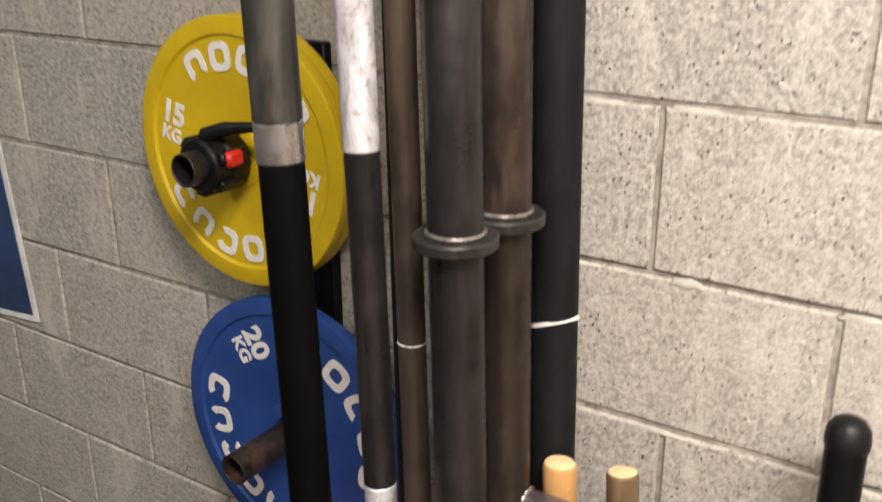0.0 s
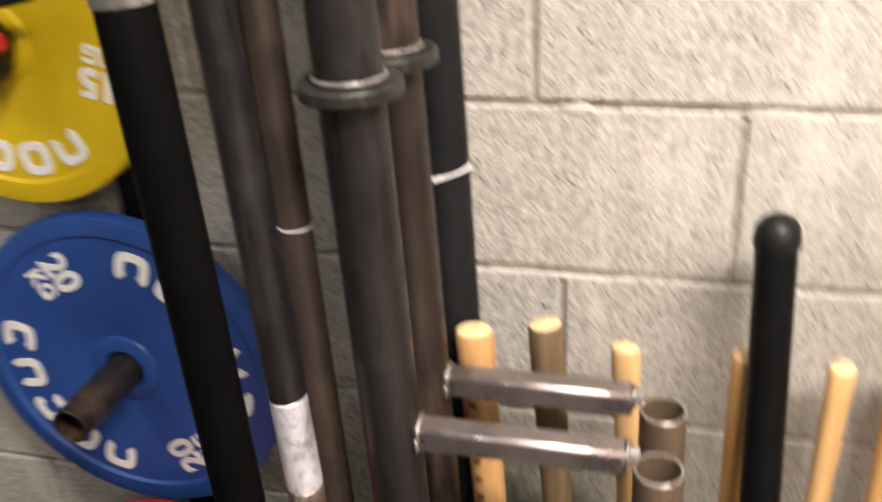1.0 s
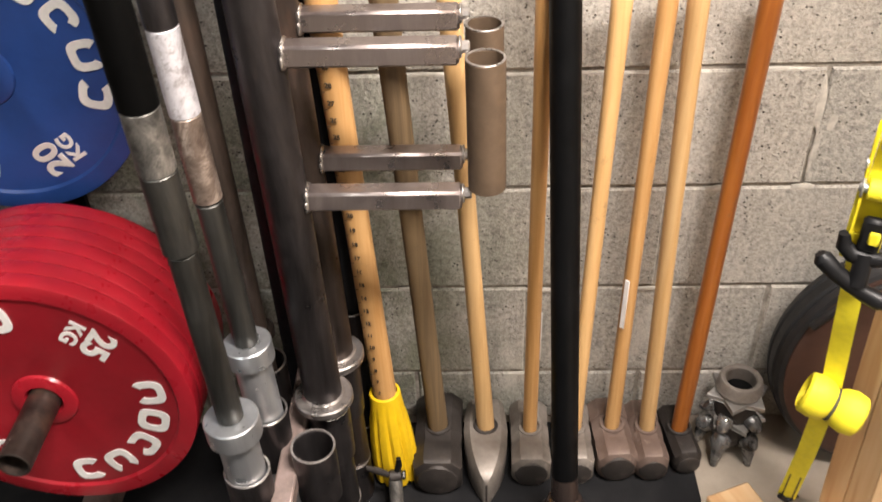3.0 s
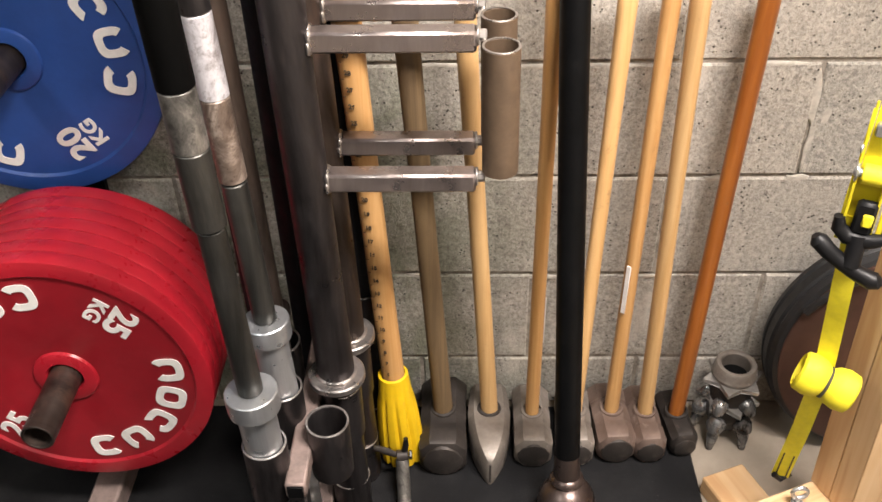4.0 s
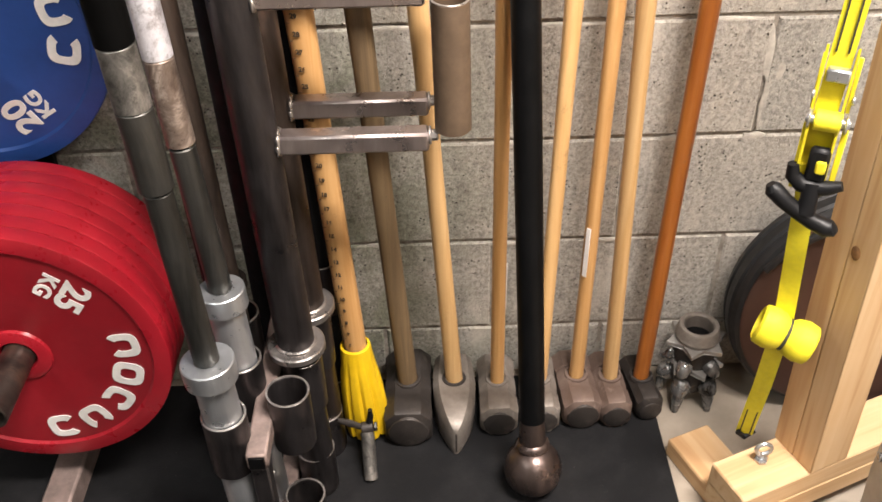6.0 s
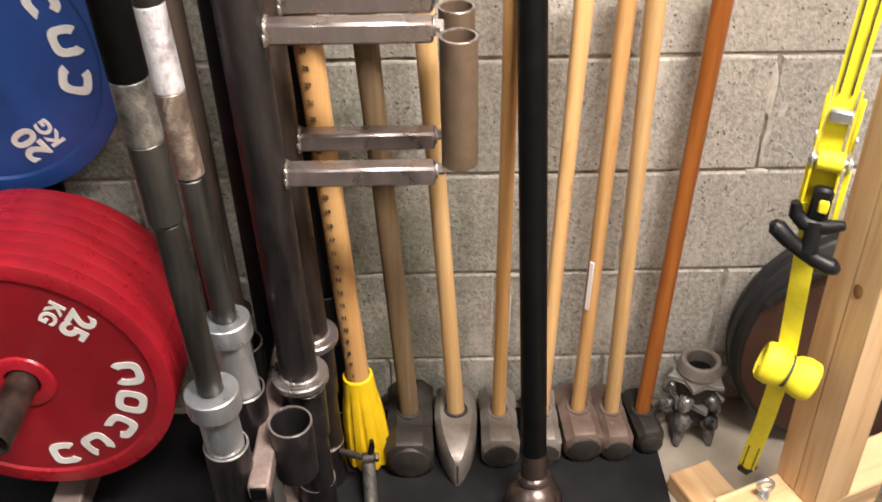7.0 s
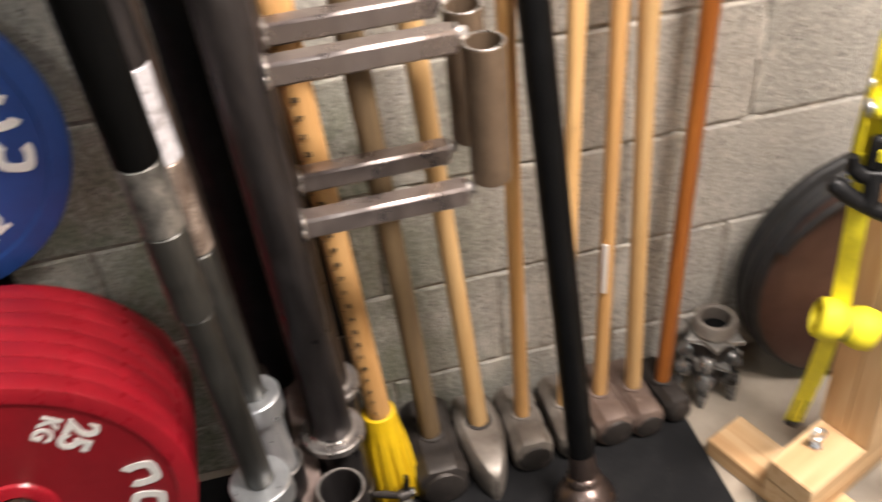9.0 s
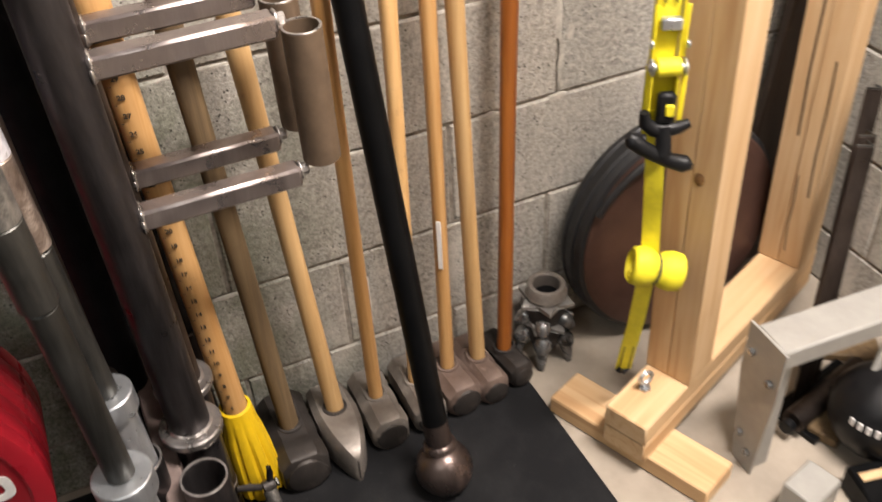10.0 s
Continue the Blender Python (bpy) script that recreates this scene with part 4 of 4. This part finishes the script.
def ratchet_strap():
    A = Vector((0.90, -0.43, 0)).normalized()            # across the webbing
    t = thing("ratchet_strap", (0.64, -0.30, 0.14), "yellow ratchet strap with black handle beside the post", "ratchet strap")
    low, mid, grip, top = Vector((0.640, -0.298, 0.150)), Vector((0.630, -0.346, 0.43)), Vector((0.607, -0.352, 0.70)), Vector((0.622, -0.35, 1.62))
    part("webbing", ribbon([low, low.lerp(mid, 0.5) + Vector((0, -0.004, 0)), mid, mid.lerp(grip, 0.6), grip], 0.026, 0.003, A), STRAP, t)
    part("upper_webbing", ribbon([grip + Vector((0, 0, 0.06)), grip.lerp(top, 0.3), top], 0.026, 0.003, A), STRAP, t)
    for off in (-0.0075, 0.0075):
        part("stitch_line", ribbon([low + A * off + Vector((0, -0.0022, 0.0)), low.lerp(mid, 0.24) + A * off + Vector((0, -0.0026, 0))], 0.002, 0.002, A), STRAPDARK, t)
        part("printed_line", ribbon([grip + A * off * 0.9 + Vector((0, -0.0026, 0.15)), grip.lerp(top, 0.6) + A * off * 0.9 + Vector((0, -0.0026, 0))], 0.002, 0.002, A), STRAPDARK, t)
    part("hook", sweep([low + Vector((-0.012, -0.004, 0.006)), low + Vector((0.0, -0.004, -0.006)), low + Vector((0.016, 0.0, 0.004))], 0.005, 8), GRIP, t, "black hook")
    # rolled tail
    rc = Vector((0.627, -0.366, 0.432))
    R = Matrix.Translation(rc) @ Matrix(((A[0], 0, -A[1], 0), (A[1], 0, A[0], 0), (0, 1, 0, 0), (0, 0, 0, 1)))
    prof = [(0, -0.036), (0.011, -0.034), (0.0115, -0.037), (0.0175, -0.035), (0.018, -0.038), (0.024, -0.036), (0.0245, -0.039), (0.029, -0.036), (0.0315, -0.022), (0.0285, -0.009), (0.0215, 0.0)]
    prof += [(r, -z) for r, z in reversed(prof[:-1])]
    roll_axis = axis_frame(rc, rc + A + Vector((0, 0, -0.25)))[0]
    part("rolled_tail", lathe(prof, roll_axis, 36, None, 0.92), STRAP, t, "rolled yellow webbing tail")
    part("tie", ring(rc - A * 0.002, A + Vector((0, 0, -0.25)), 0.0205, 0.0235, 0.004, 28, None, 0.0005), STRAPDARK, t, "black tie")
    # ratchet body
    for s in (-1, 1):
        out = [(-0.016, -0.02), (0.016, -0.02), (0.018, 0.05), (0.011, 0.075), (0.011, 0.15), (-0.008, 0.16), (-0.010, 0.075), (-0.018, 0.05)]
        q = grip + A * (s * 0.0165)
        m = Matrix(((-A[1], 0, A[0], q[0]), (A[0], 0, A[1], q[1]), (0, 1, 0, q[2]), (0, 0, 0, 1)))
        part("side_plate", prism(out, 0.003, m, 0.0005), YSTEEL, t, "yellow steel side plate", smooth=False)
    ax = grip + Vector((0, -0.012, 0.068))
    part("spool", rod(ax - A * 0.015, ax + A * 0.015, 0.0125, 24), STRAP, t)
    for s in (-1, 1):
        part("gear", rod(ax + A * (s * 0.019), ax + A * (s * 0.0225), 0.012, 10), ZINC, t, "zinc ratchet gear")
    part("axle", rod(ax - A * 0.025, ax + A * 0.025, 0.0055, 12), ZINC, t)
    part("pawl", box((0.026, 0.012, 0.016), Matrix.Translation(grip + Vector((0, -0.008, 0.125))) @ Matrix.Rotation(math.atan2(A[1], A[0]), 4, "Z"), 0.002), ZINC, t)
    part("release", box((0.024, 0.014, 0.045), Matrix.Translation(grip + Vector((0, -0.016, 0.012))) @ Matrix.Rotation(math.atan2(A[1], A[0]), 4, "Z"), 0.004), GRIP, t)
    part("release_tab", box((0.012, 0.004, 0.018), Matrix.Translation(grip + Vector((0, -0.025, 0.012))) @ Matrix.Rotation(math.atan2(A[1], A[0]), 4, "Z"), 0.002), STRAP, t)
    h = grip + Vector((-0.002, -0.018, -0.014))
    up = Vector((0, 0, 1))
    yoke = [h - A * 0.026 + up * 0.022, h - A * 0.024 + up * 0.006, h - A * 0.012 - up * 0.004, h + A * 0.004 - up * 0.006, h + A * 0.020 - up * 0.002, h + A * 0.034 + up * 0.004]
    part("handle_yoke", sweep(yoke, [0.0065, 0.009, 0.0105, 0.0105, 0.009, 0.006], 14), GRIP, t, "black rubber yoke")
    g = h + Vector((-0.004, -0.010, -0.036))
    part("handle_stem", sweep([h, h + Vector((-0.002, -0.007, -0.018)), g], [0.011, 0.0105, 0.012], 14), GRIP, t)
    bar = [g - A * 0.046 + up * 0.030, g - A * 0.042 + up * 0.024, g - A * 0.026 + up * 0.010, g - A * 0.008 - up * 0.001, g + A * 0.010 - up * 0.010, g + A * 0.028 - up * 0.016, g + A * 0.036 - up * 0.014, g + A * 0.039 - up * 0.012]
    part("handle_grip", sweep(bar, [0.006, 0.0115, 0.0105, 0.0100, 0.0105, 0.0120, 0.0105, 0.006], 16), GRIP, t, "black rubber grip")
    turn = Matrix.Rotation(math.atan2(A[1], A[0]), 4, "Z")
    part("channel", box((0.036, 0.003, 0.085), Matrix.Translation(grip + Vector((0, 0.004, 0.020))) @ turn, 0.001), YSTEEL, t, "yellow steel channel")
    for s in (-1, 1):
        part("flange", box((0.007, 0.0025, 0.090), Matrix.Translation(grip + A * (s * 0.0215) + Vector((0, -0.012, 0.016))) @ turn, 0.001), YSTEEL, t, "folded yellow flange")
        part("upper_flange", box((0.005, 0.0025, 0.070), Matrix.Translation(grip + A * (s * 0.0190) + Vector((0, -0.008, 0.115))) @ turn, 0.001), YSTEEL, t, "folded yellow flange")
        part("rivet", rod(grip + A * (s * 0.0200) + Vector((0, -0.010, 0.098)), grip + A * (s * 0.0240) + Vector((0, -0.010, 0.098)), 0.006, 12), ZINC, t)


ratchet_strap()


# ---- far corner ----
def corner_things():
    solo("dark_plank", box((0.108, 0.022, 1.25), Matrix.Translation((1.152, -0.058, 0.63)) @ Matrix.Rotation(radians(3.0), 4, "X") @ Matrix.Rotation(radians(2.4), 4, "Y"), 0.003), DARKWOOD, (1.15, -0.06, 0.0), "dark stained plank leaning in the corner", "plank")
    for foot, top in (((0.972, -0.395, 0.002), (1.066, -0.305, 0.478)), ((1.012, -0.372, 0.002), (1.100, -0.275, 0.470)), ((1.040, -0.335, 0.002), (1.150, -0.225, 0.520))):
        b = thing("angle_iron", (foot[0], foot[1], 0), "dark rusty angle iron leaning in the corner", "angle iron", "angle irons in the corner")
        m, n = axis_frame(foot, top)
        m = m @ Matrix.Rotation(radians(200), 4, "Z")
        L = [(-0.015, -0.015), (0.015, -0.015), (0.015, -0.0105), (-0.0105, -0.0105), (-0.0105, 0.015), (-0.015, 0.015)]
        part("bar", prism(L, n, m, 0.0008), PIPE_RUST, b, smooth=False)
        part("cut_end", prism(L, 0.003, m @ Matrix.Translation((0, 0, n + 0.0004)), 0.0006), GREYBAR, b, "worn cut end", smooth=False)
    for at, size, turn in (((0.985, -0.472, 0.012), (0.105, 0.055, 0.022), 24), ((1.130, -0.330, 0.010), (0.14, 0.075, 0.018), -35), ((1.075, -0.440, 0.014), (0.09, 0.05, 0.026), 60)):
        solo("wood_offcut", box(size, Matrix.Translation(at) @ Matrix.Rotation(radians(turn), 4, "Z"), 0.003), HANDLE_OLD, (at[0], at[1], 0), "rough brown wood offcut lying in the corner", "offcut", "brown offcuts in the corner")
    case = thing("black_case", (0.965, -0.625, 0), "low black box with a pale strip beside the bench", "box")
    cm = Matrix.Translation((0.965, -0.640, 0.026)) @ Matrix.Rotation(radians(-12), 4, "Z")
    part("body", box((0.15, 0.10, 0.050), cm, 0.005), BLACKPAINT, case)
    part("strip", box((0.13, 0.016, 0.004), cm @ Matrix.Translation((0, 0.020, 0.0268)), 0.001), LUMBER_U, case, "pale wooden strip")
    # grey bench foot
    t = thing("bench_foot", (0.80, -0.48, 0), "grey-white powder coated steel bench leg", "bench")
    d = Vector((0.998, -0.06, 0)).normalized()
    n = Vector((-d[1], d[0], 0))
    o = Vector((0.787, -0.463, 0.0))
    M = Matrix(((d[0], n[0], 0, o[0]), (d[1], n[1], 0, o[1]), (0, 0, 1, 0), (0, 0, 0, 1)))
    part("rail", box((0.42, 0.072, 0.040), M @ Matrix.Translation((0.212, 0, 0.278)), 0.004), ALU, t)
    out = [(-0.045, 0.300), (0.045, 0.300), (0.045, 0.20), (0.020, 0.0), (-0.030, 0.0), (-0.045, 0.20)]
    part("gusset", prism(out, 0.005, M @ Matrix(((0, 0, 1, -0.004), (1, 0, 0, 0), (0, 1, 0, 0.001), (0, 0, 0, 1))), 0.001), ALU, t, "grey steel gusset plate", smooth=False)
    for v, z in ((0.026, 0.25), (-0.026, 0.225), (0.012, 0.07), (-0.014, 0.045)):
        part("bolt", rod(M @ Vector((-0.012, v, z)), M @ Vector((-0.003, v, z)), 0.007, 6), CHROME, t, "bright bolt head")
    part("leg_tube", box((0.035, 0.04, 0.246), M @ Matrix.Translation((0.024, 0, 0.123)), 0.003), ALU, t)
    solo("steel_block", box((0.075, 0.06, 0.075), Matrix.Translation((0.815, -0.590, 0.038)) @ Matrix.Rotation(radians(15), 4, "Z"), 0.003), ALU, (0.815, -0.59, 0), "grey steel tube stub on the floor", "steel stub")
    solo("grey_panel", box((0.14, 0.012, 0.24), Matrix.Translation((1.055, -0.505, 0.128)) @ Matrix.Rotation(radians(24), 4, "Y") @ Matrix.Rotation(radians(-10), 4, "X"), 0.003), ALU, (1.055, -0.505, 0), "pale grey sheet metal panel leaning by the bench", "panel")
    # made-up dark clutter, added to darken the bright floor in this corner
    k = thing("dark_clutter", (1.0, -0.42, 0), "made-up black corner clutter, a plate with a short tube", "stand")
    part("plate", box((0.20, 0.10, 0.012), Matrix.Translation((1.01, -0.425, 0.0065)) @ Matrix.Rotation(radians(12), 4, "Z"), 0.002), BLACKPAINT, k)
    part("tube", rod((0.90, -0.455, 0.034), (1.10, -0.405, 0.034), 0.0215, 20), PIPE_RUST, k)
    part("knob", rod((0.895, -0.456, 0.034), (0.88, -0.46, 0.034), 0.014, 12), GRIP, k)
    b = thing("kettlebell", (1.012, -0.535, 0), "black rounded weight with white bars of lettering", "weight")
    bm = bmesh.new()
    bmesh.ops.create_uvsphere(bm, u_segments=32, v_segments=20, radius=0.088, matrix=Matrix.Translation((1.012, -0.535, 0.088)) @ Matrix.Diagonal((1, 1, 0.97, 1)))
    part("body", bm, GRIP, b)
    for k in range(4):
        a = radians(186 + 10 * k)
        p = Vector((1.012, -0.535, 0.088)) + Vector((math.cos(a), math.sin(a), 0.32)).normalized() * 0.0885
        part("lettering_bar", box((0.008, 0.003, 0.017), Matrix.Translation(p) @ Matrix.Rotation(a + radians(90), 4, "Z"), 0.001), STICKER, b, "white bar")


corner_things()

# poster on the block wall
poster = thing("poster", (-1.45, -0.003, 0.72), "dark blue poster with a white border on the wall", "poster")
pm = Matrix.Translation((-1.62, -0.004, 1.10)) @ Matrix.Rotation(radians(-5), 4, "Y")
part("sheet", box((0.66, 0.003, 0.74), pm, 0.0005), PAPER, poster, "white bordered paper sheet")
part("print", box((0.63, 0.002, 0.71), pm @ Matrix.Translation((0, -0.0022, 0)), 0), NAVY, poster, "dark blue printed area")


# ---- blocks of the walls ----
def block_mesh(w, h, name):
    bm = bmesh.new()
    bmesh.ops.create_cube(bm, size=1.0, matrix=Matrix.Diagonal((w, 0.03, h, 1)))
    bmesh.ops.bevel(bm, geom=[e for e in bm.edges if all(v.co.y < 0 for v in e.verts)], offset=0.003, segments=1, affect="EDGES")
    me = bpy.data.meshes.new(name)
    bm.to_mesh(me)
    bm.free()
    me.materials.append(BLOCK)
    return me


JOINT = 0.007
HEAD_JOINT = (0.05, 0.25, 0.058, 0.262, 0.05, 0.235, 0.018, 0.225, 0.03, 0.24)   # where each course starts its bond
MESHES = {}
rng = random.Random(5)


def lay(wall, x0, x1, place):
    """Running bond from x0 to x1, course by course; place gives the pose of a block's face centre."""
    for row in range(0, 10):
        z0 = 0.0 if row == 0 else LOW + (row - 1) * COURSE
        z1 = LOW + row * COURSE
        off = HEAD_JOINT[row]
        k = math.floor((x0 - off) / 0.4064)
        x = off + k * 0.4064
        while x < x1:
            a, b = max(x, x0), min(x + 0.4064, x1)
            if b - a > 0.03:
                w, h = round(b - a - JOINT, 4), round(z1 - z0 - JOINT, 4)
                if (w, h) not in MESHES:
                    MESHES[(w, h)] = block_mesh(w, h, "concrete_block")
                ob = new("concrete_block", MESHES[(w, h)])
                ob.parent = wall
                ob.matrix_parent_inverse = wall.matrix_basis.inverted()
                ob.matrix_basis = place((a + b) / 2, (z0 + z1) / 2, rng.uniform(-0.0012, 0.0012))
            x += 0.4064


lay(wall_north, -2.2, EAST, lambda x, z, d: pose(x, 0.015 + d, z, 0, rng.uniform(-0.15, 0.15), 0))
lay(wall_east, 0.0, 1.6, lambda x, z, d: pose(EAST + 0.015 + d, -x, z, 0, 0, -90))


# ---- mortar squeezed out of the joints ----
def smear_mesh(w, h, seed):
    """A thin uneven lump of mortar, flat at the back."""
    own = random.Random(seed)
    n = 18
    bm = bmesh.new()
    rag = [own.uniform(0.72, 1.12) for _ in range(n)]
    rings = []
    for f, y in ((1.0, 0.0), (0.82, -0.0012), (0.4, -0.0024)):
        rings.append([bm.verts.new((f * rag[i] * w / 2 * math.cos(2 * math.pi * i / n), y, f * rag[i] * h / 2 * math.sin(2 * math.pi * i / n))) for i in range(n)])
    for a, b in zip(rings, rings[1:]):
        for i in range(n):
            bm.faces.new((a[i], a[(i + 1) % n], b[(i + 1) % n], b[i]))
    bm.faces.new(rings[-1])
    bm.faces.new(list(reversed(rings[0])))
    bmesh.ops.recalc_face_normals(bm, faces=bm.faces)
    me = bpy.data.meshes.new("mortar_smear")
    bm.to_mesh(me)
    bm.free()
    me.materials.append(SMEAR)
    for poly in me.polygons:
        poly.use_smooth = True
    return me


LUMPS = [smear_mesh(w, h, n) for n, (w, h) in enumerate(((0.11, 0.011), (0.07, 0.013), (0.16, 0.009), (0.045, 0.016), (0.09, 0.015)))]
DRIPS = [smear_mesh(w, h, 20 + n) for n, (w, h) in enumerate(((0.026, 0.11), (0.034, 0.075), (0.014, 0.13)))]


def smear(me, x, z, tilt=0.0):
    ob = new("mortar_smear", me)
    ob.parent = wall_north
    ob.matrix_parent_inverse = wall_north.matrix_basis.inverted()
    ob.matrix_basis = pose(x, 0.0015, z, 0, tilt, 0)


for row in range(1, 9):
    x = -0.3 + rng.uniform(0, 0.1)
    while x < 1.15:
        smear(rng.choice(LUMPS), x, LOW + row * COURSE - rng.uniform(0.004, 0.009), rng.uniform(-1.5, 1.5))
        x += rng.uniform(0.10, 0.34)
smear(DRIPS[0], 0.664, 0.672, -8)
smear(DRIPS[1], 0.690, 0.640, 6)
smear(DRIPS[2], 0.676, 0.602, 4)
